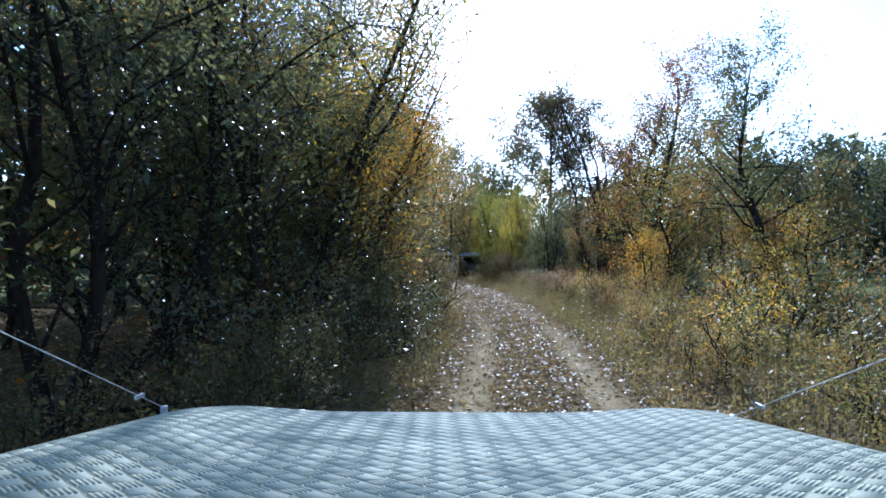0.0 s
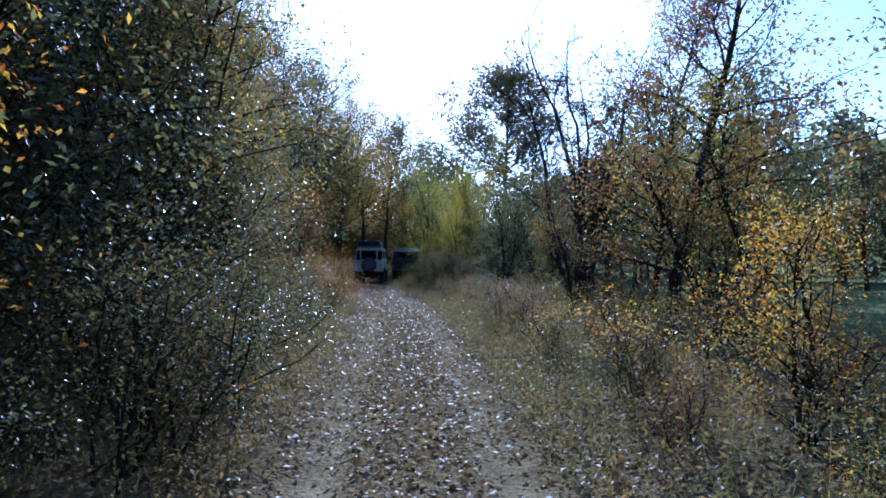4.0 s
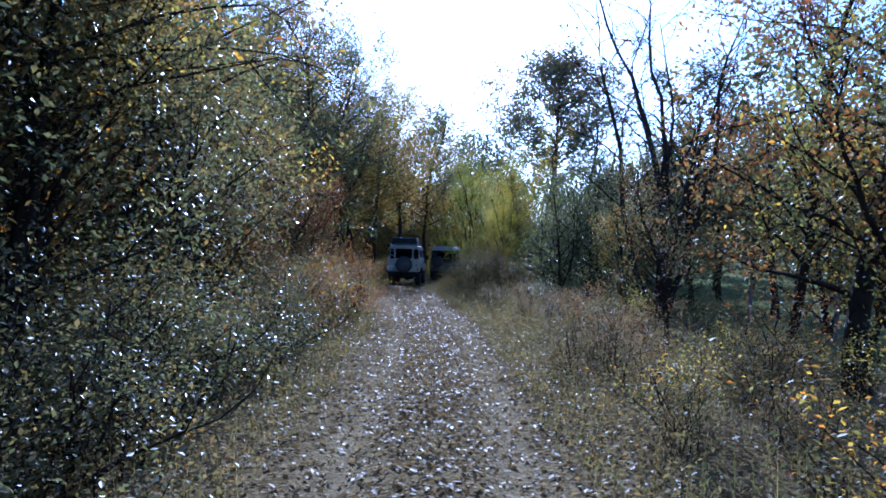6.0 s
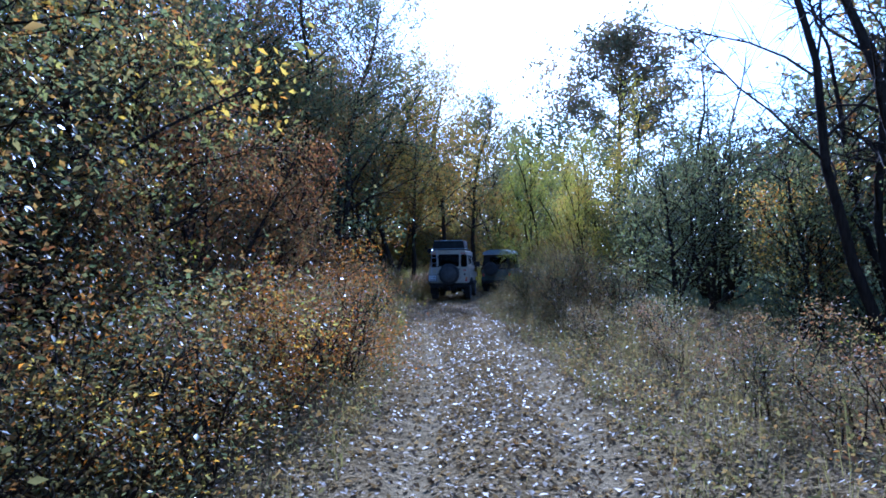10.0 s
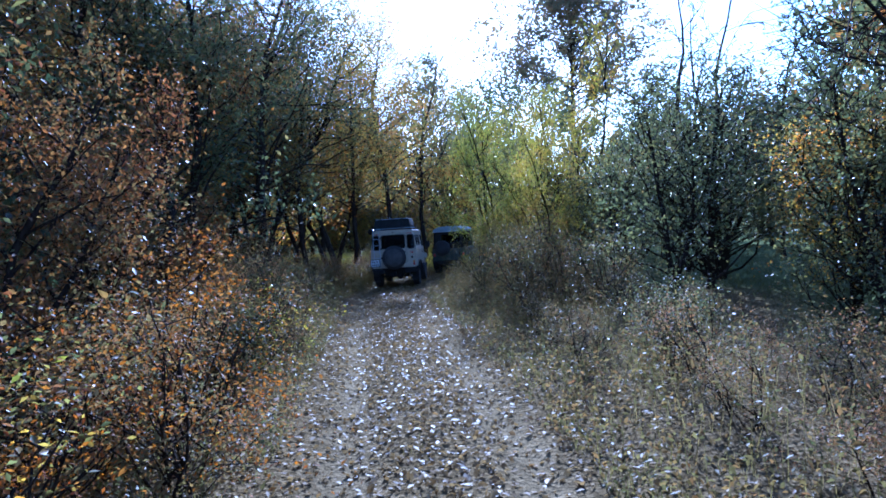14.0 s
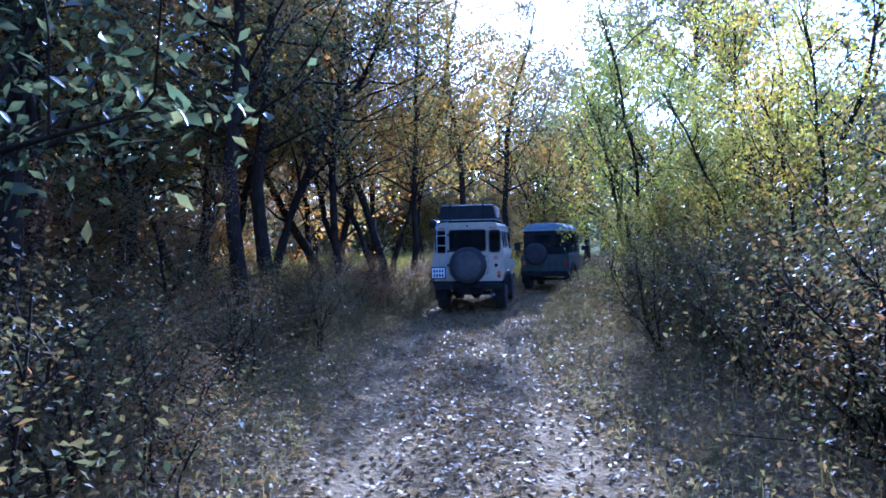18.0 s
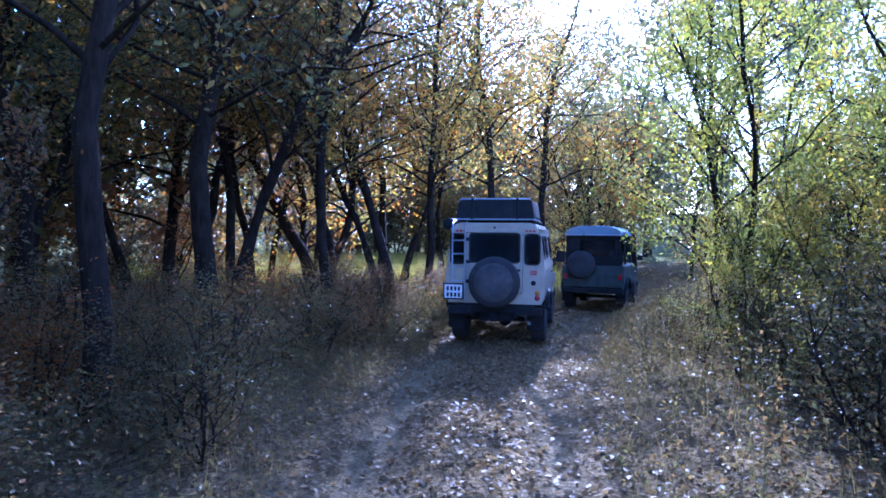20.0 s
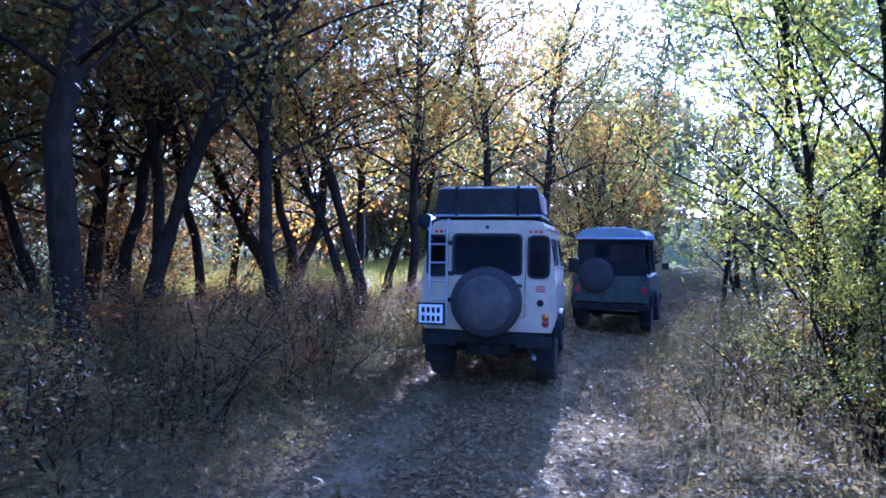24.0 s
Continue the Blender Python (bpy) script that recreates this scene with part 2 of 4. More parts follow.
# ---------------------------------------------------------------- plants
def leaf_mesh(name, centres, size, rng, up=0.35, droop=0.0, narrow=0.5):
    """One folded four-cornered leaf at each centre."""
    n = len(centres)
    nor = rng.normal(size=(n, 3))
    nor[:, 2] = np.abs(nor[:, 2]) * 0.8 + up
    nor /= np.linalg.norm(nor, axis=1)[:, None]
    t = np.cross(nor, rng.normal(size=(n, 3)))
    t[:, 2] -= droop
    t /= np.linalg.norm(t, axis=1)[:, None] + 1e-9
    b = np.cross(nor, t)
    s = (size * rng.uniform(0.6, 1.35, n))[:, None]
    w = s * narrow * rng.uniform(0.8, 1.2, n)[:, None]
    v = np.stack([centres - t * s * 0.5, centres + b * w * 0.5 + nor * w * 0.18 - t * s * 0.05, centres + t * s * 0.5,
                  centres - b * w * 0.5 + nor * w * 0.18 - t * s * 0.05], 1).reshape(-1, 3)
    i = np.arange(n)[:, None] * 4
    f = np.stack([i + [0, 1, 2], i + [0, 2, 3]], 1).reshape(-1, 3)
    return mesh_from(name, v, f)


def tubes_mesh(name, tubes):
    """tubes: (points, radii, sides)."""
    vs, fs, base = [], [], 0
    for pts, rad, k in tubes:
        pts = np.asarray(pts, float)
        tan = np.gradient(pts, axis=0)
        tan /= np.linalg.norm(tan, axis=1)[:, None] + 1e-9
        ref = np.where(np.abs(tan[:, 2:3]) > 0.9, [[1.0, 0, 0]], [[0, 0, 1.0]])
        a = np.cross(tan, ref)
        a /= np.linalg.norm(a, axis=1)[:, None] + 1e-9
        b = np.cross(tan, a)
        an = np.linspace(0, 2 * np.pi, k, endpoint=False)
        ring = pts[:, None, :] + np.asarray(rad)[:, None, None] * (a[:, None, :] * np.cos(an)[None, :, None] + b[:, None, :] * np.sin(an)[None, :, None])
        vs.append(ring.reshape(-1, 3))
        m = len(pts)
        j, q = np.meshgrid(np.arange(m - 1), np.arange(k), indexing="ij")
        q2 = (q + 1) % k
        fs.append(np.stack([base + j * k + q, base + j * k + q2, base + (j + 1) * k + q2, base + (j + 1) * k + q], -1).reshape(-1, 4))
        base += m * k
    return mesh_from(name, np.concatenate(vs), np.concatenate(fs), True)


def wander(rng, start, way, length, n, jitter, lift=0.0):
    pts, d = [np.array(start, float)], np.array(way, float)
    d /= np.linalg.norm(d)
    for _ in range(n):
        d = d + rng.normal(size=3) * jitter + np.array([0, 0, lift])
        d /= np.linalg.norm(d)
        pts.append(pts[-1] + d * length / n)
    return np.array(pts)


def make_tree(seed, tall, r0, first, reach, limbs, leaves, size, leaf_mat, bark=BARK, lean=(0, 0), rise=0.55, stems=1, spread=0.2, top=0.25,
              jitter=0.12, droop=0.0, twigs=6, round_crown=False, narrow=0.5,
              crook=0.6, sides=(8, 5, 3), twig_wood=1):
    """A tree with its parts, standing at the origin: the Empty's name says its kind. Returns the meshes (wood, leaves)."""
    rng = np.random.default_rng(seed)
    trunk, boughs, spots = [], [], []
    for s in range(stems):
        a = s * 2.4 + rng.uniform(0, 6)
        way = np.array([lean[0] + (0.22 * math.cos(a) if stems > 1 else 0), lean[1] + (0.22 * math.sin(a) if stems > 1 else 0), 1.0])
        h = tall * (1 if s == 0 else rng.uniform(0.7, 0.95))
        pts = wander(rng, (0.06 * s * math.cos(a), 0.06 * s * math.sin(a), -0.15), way, h, 12, jitter * crook, 0.06)
        rad = r0 * (1 if s == 0 else 0.75) * (1 - np.linspace(0, 1, 13)) ** 0.8 + min(0.012, r0 * 0.4)
        rad[0] *= 1.35
        trunk.append((pts, rad, sides[0]) if twig_wood or round_crown else (pts[::2], rad[::2], sides[0]))
        for k in range(limbs // stems):
            f = first + (1 - first) * ((k + rng.uniform(0, 1)) / (limbs // stems)) ** 0.9
            f = min(f, 0.98)
            p = pts[0] + 0
            u = f * 12
            i = min(int(u), 11)
            p = pts[i] + (pts[i + 1] - pts[i]) * (u - i)
            g = (f - first) / (1 - first)
            prof = math.sin(math.pi * (0.12 + 0.8 * g)) if round_crown else (1 - g) ** 0.7 * 0.8 + top
            ln = reach * prof * rng.uniform(0.65, 1.2)
            az = k * 2.399 + rng.uniform(-0.5, 0.5)
            q = wander(rng, p, (math.cos(az), math.sin(az), rise + 0.5 * g), ln, 5, jitter, 0.02 - droop * 0.1)
            rl = max(min(0.01, r0 * 0.4), rad[i] * 0.3) * (1 - np.linspace(0, 1, 6)) + min(0.006, r0 * 0.22)
            boughs.append((q, rl, sides[1]) if twig_wood else (q[::2], rl[::2], 3))
            for tn in range(twigs):
                v = rng.uniform(0.3, 1.0) * 5
                i2 = min(int(v), 4)
                p2 = q[i2] + (q[i2 + 1] - q[i2]) * (v - i2)
                dr = (q[i2 + 1] - q[i2]) / (np.linalg.norm(q[i2 + 1] - q[i2]) + 1e-9) + rng.normal(size=3) * 0.7
                tw = wander(rng, p2, dr, ln * rng.uniform(0.2, 0.45), 3, 0.2, 0.03 - droop * 0.25)
                if twig_wood and tn % twig_wood == 0:
                    boughs.append((tw[[0, 1, 3]], np.array([0.008, 0.006, 0.003]) * (1 + r0 * 3), 3))
                spots.append(tw)
    wood = tubes_mesh("trunk", trunk + boughs)
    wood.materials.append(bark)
    crown = None
    if leaves:
        tw = np.array(spots)
        share = np.linalg.norm(tw[:, 3] - tw[:, 0], axis=1) ** (1.3 if round_crown else 0.8)
        pick = rng.choice(len(tw), leaves, p=share / share.sum())
        u = rng.uniform(0, 2.999, leaves)
        i = u.astype(int)
        c = tw[pick, i] + (tw[pick, i + 1] - tw[pick, i]) * (u - i)[:, None] + rng.normal(size=(leaves, 3)) * spread * rng.uniform(0.3, 1, leaves)[:, None]
        c = c[c[:, 2] > 0.03]
        crown = leaf_mesh("crown", c, size, rng, droop=droop, narrow=narrow)
        crown.materials.append(leaf_mat)
    return wood, crown


def plant(name, meshes, x, y, turn=0.0, scale=1.0, label="", category="tree", group="", tall=1.0, sink=0.0):
    root = new(name)
    root.empty_display_size = 0.2
    root.matrix_world = Matrix.Translation((x, y, float(height(x, y)) - sink)) @ Matrix.Rotation(turn, 4, "Z") @ Matrix.Diagonal((scale, scale, scale * tall, 1))
    for me, nm in zip(meshes, ("trunk" if category == "tree" else "stem", "crown")):
        if me:
            o = new(nm, me)
            o.parent = root
    return tagged(root, label, category, group)

R = np.random.default_rng(11)
# kinds of tree and bush, each grown once
THICKET = [make_tree(21 + k, 6.5, 0.07, 0.03, 2.1, 45, 19000, 0.057, (LEAF_MIX, LEAF_GLOSSY, LEAF_RUST, LEAF_GOLD)[k], stems=3, spread=0.3, top=0.5, rise=0.7,
                     jitter=0.2, twigs=8, sides=(7, 4, 3), twig_wood=2) for k in range(4)]
THICK_BACK = [make_tree(25 + k, 7.0, 0.07, 0.03, 2.2, 42, 7000, 0.105, (LEAF_MIX, LEAF_RUST)[k], stems=3, spread=0.34, top=0.5, rise=0.7, jitter=0.2, twigs=7,
                        sides=(6, 3, 3), twig_wood=4) for k in range(2)]
SLIM_FAR = [make_tree(75 + k, 11.0, 0.12, 0.28, 3.2, 40, 9500, 0.115, (LEAF_MIX, LEAF_GOLD)[k], spread=0.4, rise=0.55, top=0.5, jitter=0.22, twigs=7, sides=(8, 3, 3), twig_wood=3)
            for k in range(2)]
OAK = [make_tree(31 + k, 10.0, 0.15, 0.14, 3.0, 40, 12000, 0.115, LEAF_MIX, spread=0.32, top=0.45, jitter=0.2, twigs=8, sides=(9, 4, 3), twig_wood=2) for k in range(3)]
RUST_OAK = make_tree(32, 10.0, 0.15, 0.14, 3.0, 40, 12000, 0.105, LEAF_RUST, spread=0.32, top=0.45, jitter=0.2, twigs=8, sides=(9, 4, 3), twig_wood=2)
GREEN_TREE = [make_tree(41 + k, 5.0, 0.07, 0.05, 1.9, 40, 4800, 0.09, LEAF_GREEN, stems=2, spread=0.28, top=0.5, jitter=0.2, rise=0.65, twig_wood=2) for k in range(2)]
RUST_TREE = [make_tree(51 + k, 5.0, 0.06, 0.08, 1.7, 36, 6000, 0.07, LEAF_RUST, stems=2, spread=0.28, jitter=0.2, twig_wood=2) for k in range(2)]
BIRCH = [make_tree(61 + k, 7.6, 0.05, 0.12, 2.0, 48, 14000, 0.07, LEAF_YELLOW, stems=3, spread=0.26, rise=0.9, top=0.4, jitter=0.18, lean=(-0.1, 0), twig_wood=2)
         for k in range(2)]
GOLD_TREE = [make_tree(56 + k, 4.6, 0.06, 0.05, 1.7, 38, 6500, 0.07, LEAF_GOLD, stems=2, spread=0.26, jitter=0.2, rise=0.7, top=0.45, twig_wood=3) for k in range(2)]
SPARSE = [make_tree(66 + k, 7.0, 0.075, 0.2, 1.9, 40, 5500, 0.075, LEAF_MIX, spread=0.22, rise=0.8, top=0.45, jitter=0.2, twigs=7) for k in range(2)]
SLIM = [make_tree(71 + k, 11.0, 0.12, 0.26, 3.2, 42, 12500, 0.097, (LEAF_GOLD, LEAF_RUST, LEAF_GOLD, LEAF_MIX)[k], spread=0.34, rise=0.55, top=0.5, jitter=0.22, twigs=8, sides=(9, 4, 3), twig_wood=2)
        for k in range(4)]
BARE = [make_tree(81 + k, 10.5, 0.1, 0.22, 2.4, 52, 500, 0.06, LEAF_DRY, stems=4, rise=1.0, twigs=15, jitter=0.22, droop=0.6, top=0.5) for k in range(2)]
BUSH = [make_tree(91 + k, 1.6, 0.014, 0.05, 0.9, 20, 1150, 0.047, (LEAF_DRY, LEAF_GREEN, LEAF_RUST, LEAF_DRY, LEAF_MIX, LEAF_YELLOW, LEAF_GOLD)[k], stems=4, spread=0.17, rise=0.8,
                  twigs=4, top=0.5, jitter=0.25, sides=(4, 3, 3), twig_wood=0) for k in range(7)]
SHRUB = [make_tree(141 + k, 1.9, 0.013, 0.03, 0.85, 30, 2900, 0.039, (LEAF_DRY, LEAF_ORANGE, LEAF_OLIVE, LEAF_GOLD, LEAF_OLIVE, LEAF_GLOSSY)[k], stems=5, spread=0.17, rise=0.75, twigs=5, top=0.55,
                   jitter=0.25, sides=(4, 3, 3), twig_wood=0) for k in range(6)]
FORKED = make_tree(151, 9.5, 0.19, 0.16, 3.6, 42, 9500, 0.125, LEAF_GOLD, stems=3, spread=0.36, rise=0.5, top=0.5, jitter=0.24, twigs=8, sides=(9, 4, 3), twig_wood=2, lean=(0.06, 0))
UNDER = [make_tree(101 + k, 4.2, 0.03, 0.04, 1.7, 26, 2500, 0.11, (LEAF_MIX, LEAF_GOLD, LEAF_RUST)[k], stems=3, spread=0.34, rise=0.6, twigs=5, top=0.6, jitter=0.25,
                   sides=(5, 3, 3), twig_wood=0) for k in range(3)]
FAR_TREE = [make_tree(111 + k, 12, 0.2, 0.06, 4.2, 40, 1050, 0.8, LEAF_FAR, spread=0.75, round_crown=True, rise=0.6, twigs=5, jitter=0.2, sides=(6, 3, 3), twig_wood=0, crook=0.2)
            for k in range(4)]
MID_TREE = [make_tree(121 + k, 13, 0.18, 0.16, 4.0, 44, 3200, 0.32, (LEAF_MIX, LEAF_RUST, LEAF_GREEN)[k], spread=0.6, top=0.5, rise=0.55, twigs=6, jitter=0.2, sides=(7, 3, 3), twig_wood=6, crook=0.3)
            for k in range(3)]
ROUND_OAK = make_tree(131, 20.5, 0.3, 0.42, 7.4, 104, 17000, 0.36, LEAF_FAR, spread=0.5, round_crown=True, rise=0.35, twigs=7, jitter=0.14, crook=0.1, twig_wood=2)


def scatter(kinds, places, name, label, category="tree", group="", smin=0.92, smax=1.08, sink=0.0, wide=1.0):
    for x, y, *rest in places:
        s = (rest[0] if rest else 1.0) * R.uniform(smin, smax)
        plant(name, kinds[int(R.integers(len(kinds)))], x, y, R.uniform(0, 6.28), s * wide, label, category, group, R.uniform(0.92, 1.1) / wide, sink)


# the wall of trees along the shaded side of the track
scatter([THICKET[0], THICKET[1], THICKET[1]], ((-3.7, 2.2), (-3.2, 5.0), (-2.1, 13.1, 1.15), (-2.3, 15.8, 1.2), (-3.9, -0.6)), "thicket_tree",
        "dense many-stemmed roadside tree with small shining leaves", group="thicket beside the track")
scatter([THICKET[3]], ((-2.0, 10.2, 1.0), (-1.6, 12.2, 0.9), (-3.0, 20.8, 0.95)), "thicket_tree",
        "dense many-stemmed roadside tree with golden-brown leaves", group="thicket beside the track")
scatter([THICKET[1]], ((-2.6, 7.6), (-1.8, 14.6, 0.85), (-1.5, 17.2, 0.92), (-1.7, 19.6, 0.85)), "thicket_tree",
        "dense olive-green roadside tree with small glossy leaves", group="thicket beside the track")
scatter(THICKET[:2], ((-1.9, 19.2, 1.1), (-1.7, 22.2, 0.95)), "thicket_tree", "dense many-stemmed roadside tree with small shining leaves", group="thicket beside the track")
scatter([THICKET[0], THICKET[2]], ((-2.2, 25.4, 0.85), (-2.0, 28.0, 0.8)), "thicket_tree",
        "dense many-stemmed roadside tree with rust-brown leaves", group="thicket beside the track")
scatter(THICK_BACK, ((-4.9, 5.2), (-5.4, 1.4), (-3.8, 8.6), (-3.4, 12.2), (-3.2, 16.6), (-3.6, 20.4), (-3.5, 23.6), (-4.2, 27.4), (-4.0, 31.0), (-4.8, 34.0), (-5.8, 10.5)), "thicket_tree",
        "dense many-stemmed roadside tree with small shining leaves", group="thicket beside the track")
scatter(RUST_TREE, ((-1.5, 24.6, 0.75), (-1.3, 29.6, 0.7), (-0.9, 26.9, 0.62), (-1.5, 28.6, 0.8), (-1.7, 31.0, 0.75), (-2.6, 32.8, 0.9), (-2.4, 35.2, 0.6)), "rust_tree",
        "young tree with orange and rust-brown leaves", group="rust-coloured trees")
scatter(OAK, ((-4.2, 11.0), (-4.6, 15.0), (-4.4, 19.0), (-5.0, 24.5), (-5.6, 29.5), (-3.2, 37.2, 0.9)), "oak_tree",
        "tall oak with mixed green, brown and orange autumn leaves", group="oaks beside the track")
plant("oak_tree", FORKED, -2.7, 27.5, 2.0, 0.8, "oak with large orange and golden leaves hanging towards the track", group="oaks beside the track")
plant("woodland_tree", SLIM[0], -2.3, 18.4, 1.2, 0.82, "slender tree with olive and brown leaves leaning over the track", group="trunks of the wood")
plant("woodland_tree", SLIM[3], -2.6, 21.6, 3.0, 0.85, "slender tree with olive and brown leaves leaning over the track", group="trunks of the wood")
scatter(SLIM, ((-3.3, 38.8, 0.95), (-4.8, 37.0, 0.95), (-4.9, 41.2), (-6.4, 43.2), (-6.6, 46.5), (-4.4, 49.0), (-2.6, 53.6, 0.9), (-8.2, 39.0), (-9.0, 44.0), (-7.6, 47.8), (-5.6, 51.2), (-8.6, 52.0), (-6.6, 36.4, 0.8), (-1.5, 55.0, 0.95), (0.2, 58.2, 1.05), (1.9, 60.2, 1.1), (-2.2, 53.4, 1.05), (-2.9, 50.4, 0.95), (-2.4, 42.4, 1.0)), "woodland_tree",
        "slender dark-trunked woodland tree with thin brown foliage", group="trunks of the wood")
plant("woodland_tree", SLIM[3], -3.5, 46.4, 0.6, 1.3, "stout dark-trunked woodland tree with brown foliage", group="trunks of the wood", tall=0.85)
plant("woodland_tree", FORKED, -5.0, 55.9, 0.4, 1.0, "dark oak forked low into three leaning stems", group="trunks of the wood")
scatter(SLIM_FAR, ((-6.8, 52.0), (-4.0, 54.4, 0.9), (-6.7, 55.0), (-7.4, 57.9), (-6.8, 60.8), (-2.8, 58.0), (-9.5, 50.0), (-10.0, 56.0), (-2.0, 61.0), (-3.4, 57.4, 1.1), (2.2, 64.0)),
        "woodland_tree", "slender dark-trunked woodland tree with thin brown foliage", group="trunks of the wood")
scatter(MID_TREE, ((-8.5, 8.0, 0.8), (-8.5, 17.0, 0.8), (-9.0, 26.0, 0.8), (-9.5, 34.0, 0.85), (-12, 41), (-13, 47), (-12, 53), (-14, 59), (-11, 64), (-9, 79, 0.9), (-5, 81, 0.9), (-2.4, 80, 0.85), (-13, 56), (-11.5, 61.0, 0.7),
                  (1.0, 84, 1.1), (4, 86, 1.15), (7.5, 84, 1.15), (10.5, 88, 1.15), (6.4, 69.5, 0.85), (-12, 86), (-7, 88), (-1, 90), (9.5, 67, 0.6), (-17, 52), (-18, 64),
                  (-13.5, 74, 0.8), (-8.2, 53, 1.0)), "oak_tree",
        "tall oak with brown, rust and green autumn leaves in the wood", group="oaks of the wood")
# the open side
plant("oak_tree", OAK[0], 6.9, 12.3, 0.8, 0.66, "roadside oak with brown and olive autumn leaves", group="oaks beside the track")
plant("oak_tree", RUST_OAK, 7.2, 21.4, 2.0, 0.86, "roadside oak with red-brown autumn leaves", group="oaks beside the track")
scatter(GOLD_TREE, ((3.3, 61.0, 1.25), (4.4, 63.0, 1.3), (7.5, 20.0, 0.9), (8.8, 22.8, 1.0), (5.2, 14.8, 0.45), (7.2, 13.6, 0.5), (6.0, 9.6, 0.5),
                    (10.4, 27.0, 1.0), (8.1, 33.2, 0.75)), "golden_tree",
        "young roadside tree with golden and orange leaves", group="golden trees")
scatter(SPARSE, ((7.9, 24.0, 0.9), (6.4, 25.4, 0.55), (6.2, 57.4, 0.8), (7.8, 59.5, 0.9), (9.0, 62.0)), "roadside_tree",
        "thin roadside tree with sparse yellow-brown leaves", group="roadside trees")
plant("bare_tree", BARE[0], 8.1, 30.3, 1.0, 1.0, "leafless grey-barked tree with tall thin stems")
plant("bare_tree", BARE[1], 8.7, 31.4, 4.0, 0.9, "leafless grey-barked tree with tall thin stems")
plant("bare_tree", BARE[1], 9.45, 41.0, 2.0, 0.82, "dead tree with bare forked branches")
scatter(GREEN_TREE, ((6.9, 36.9, 0.85), (8.2, 38.2, 1.0), (9.4, 40.4, 1.05), (7.4, 41.6, 0.85), (6.8, 44.6, 0.8), (8.6, 46.6, 0.95), (7.6, 49.8, 0.95), (10.0, 43.4, 1.1), (9.4, 52.6),
                     (6.8, 53.4, 0.75), (10.2, 36.0, 1.0), (9.6, 33.6, 0.8), (7.8, 32.2, 0.7), (11.6, 48.0, 1.1), (12.0, 54.0, 1.2)),
        "willow_tree", "leafy green tree at the edge of the meadow", group="trees at the meadow's edge")
plant("birch_tree", BIRCH[0], 4.6, 47.4, 0.0, 0.95, "birch with bright yellow and green leaves", group="yellow birches")
scatter(BIRCH, ((5.9, 49.4, 0.95), (7.0, 45.4, 1.0), (7.6, 50.4, 0.7), (4.0, 45.8, 0.36), (4.9, 45.0, 0.4), (5.7, 44.2, 0.62), (5.4, 41.2, 0.55)), "birch_tree",
        "birch with bright yellow and green leaves", group="yellow birches")
scatter(RUST_TREE, ((9.4, 24.3, 0.9), (6.2, 12.6, 0.5)), "rust_tree", "young tree with orange and rust-brown leaves",
        group="rust-coloured trees")
plant("round_oak", ROUND_OAK, 14.3, 77.0, 0.4, 1.0, "large round-crowned oak standing above the wood", sink=0.2)
scatter(BUSH, [(-0.2 - R.uniform(0, 1.6), R.uniform(24.5, 33.5), R.uniform(0.6, 0.95)) for k in range(16)], "bush",
        "rust-brown autumn bush crowding the track", "bush", "bushes on the verges", sink=0.02, wide=1.3)
scatter([MID_TREE[0], MID_TREE[2]], [(11.5 + 1.25 * k + R.uniform(-1, 1), 55 - 1.9 * k + R.uniform(-1.5, 1.5), R.uniform(0.48, 0.64)) for k in range(15)], "oak_tree",
        "tree with olive and brown leaves across the meadow", group="trees across the meadow")
scatter([MID_TREE[0], MID_TREE[2]], ((10.8, 34.8, 0.5), (11.8, 31.4, 0.52), (12.8, 37.0, 0.55), (13.4, 28.4, 0.5), (11.4, 38.6, 0.5), (14.8, 33.0, 0.56)), "oak_tree",
        "tree with olive and brown leaves across the meadow", group="trees across the meadow")
far = [(19 + 1.35 * k + R.uniform(-1, 1), 60 - 2.0 * k + R.uniform(-1.5, 1.5), R.uniform(0.45, 0.62)) for k in range(18)]
far += [(27 + 1.2 * k, 52 - 2.4 * k + R.uniform(-1.5, 1.5), R.uniform(0.7, 0.85)) for k in range(14)]
far += [(-16 + R.uniform(-2, 2), 4 + 6.5 * k, 0.95) for k in range(10)]
for k in range(52):
    a = -0.9 + 1.95 * (k + R.uniform(0, 1)) / 52
    d = R.uniform(52, 66) if k % 2 else R.uniform(68, 110)
    x, y = 1 + d * math.sin(a), 22 + d * math.cos(a)
    if abs(x - 14.3) < 4 and y < 92:
        y += 26
    if -9 < x < 3 and y < 80:
        y += 10
    far.append((x, y, R.uniform(0.75, 1.0)))
scatter(FAR_TREE, far, "distant_tree", "hazy distant tree of the far woodland edge", group="far woodland edge", sink=0.3)
under = [(-11 + 1.25 * k + R.uniform(-0.8, 0.8), 62.5 + (k % 3) * 4 + R.uniform(-1, 1) + (10 if 2 < k < 11 else 0), R.uniform(0.8, 1.15)) for k in range(22)]
under += [(-11 - (k % 2) * 2.5 + R.uniform(-0.7, 0.7), 36 + 2.2 * k, R.uniform(0.75, 1.1)) for k in range(12)]
under += [(-6.5 + R.uniform(-1, 1), 5.0 + 5.2 * k, R.uniform(1.0, 1.25)) for k in range(6)]
under += [(-8.5 - R.uniform(0, 4), 46 + 1.4 * k, R.uniform(0.6, 0.9)) for k in range(12)]
under += [(-16 + 1.5 * k + R.uniform(-0.6, 0.6), 76 + R.uniform(-1.5, 1.5), R.uniform(1.0, 1.3)) for k in range(15)]
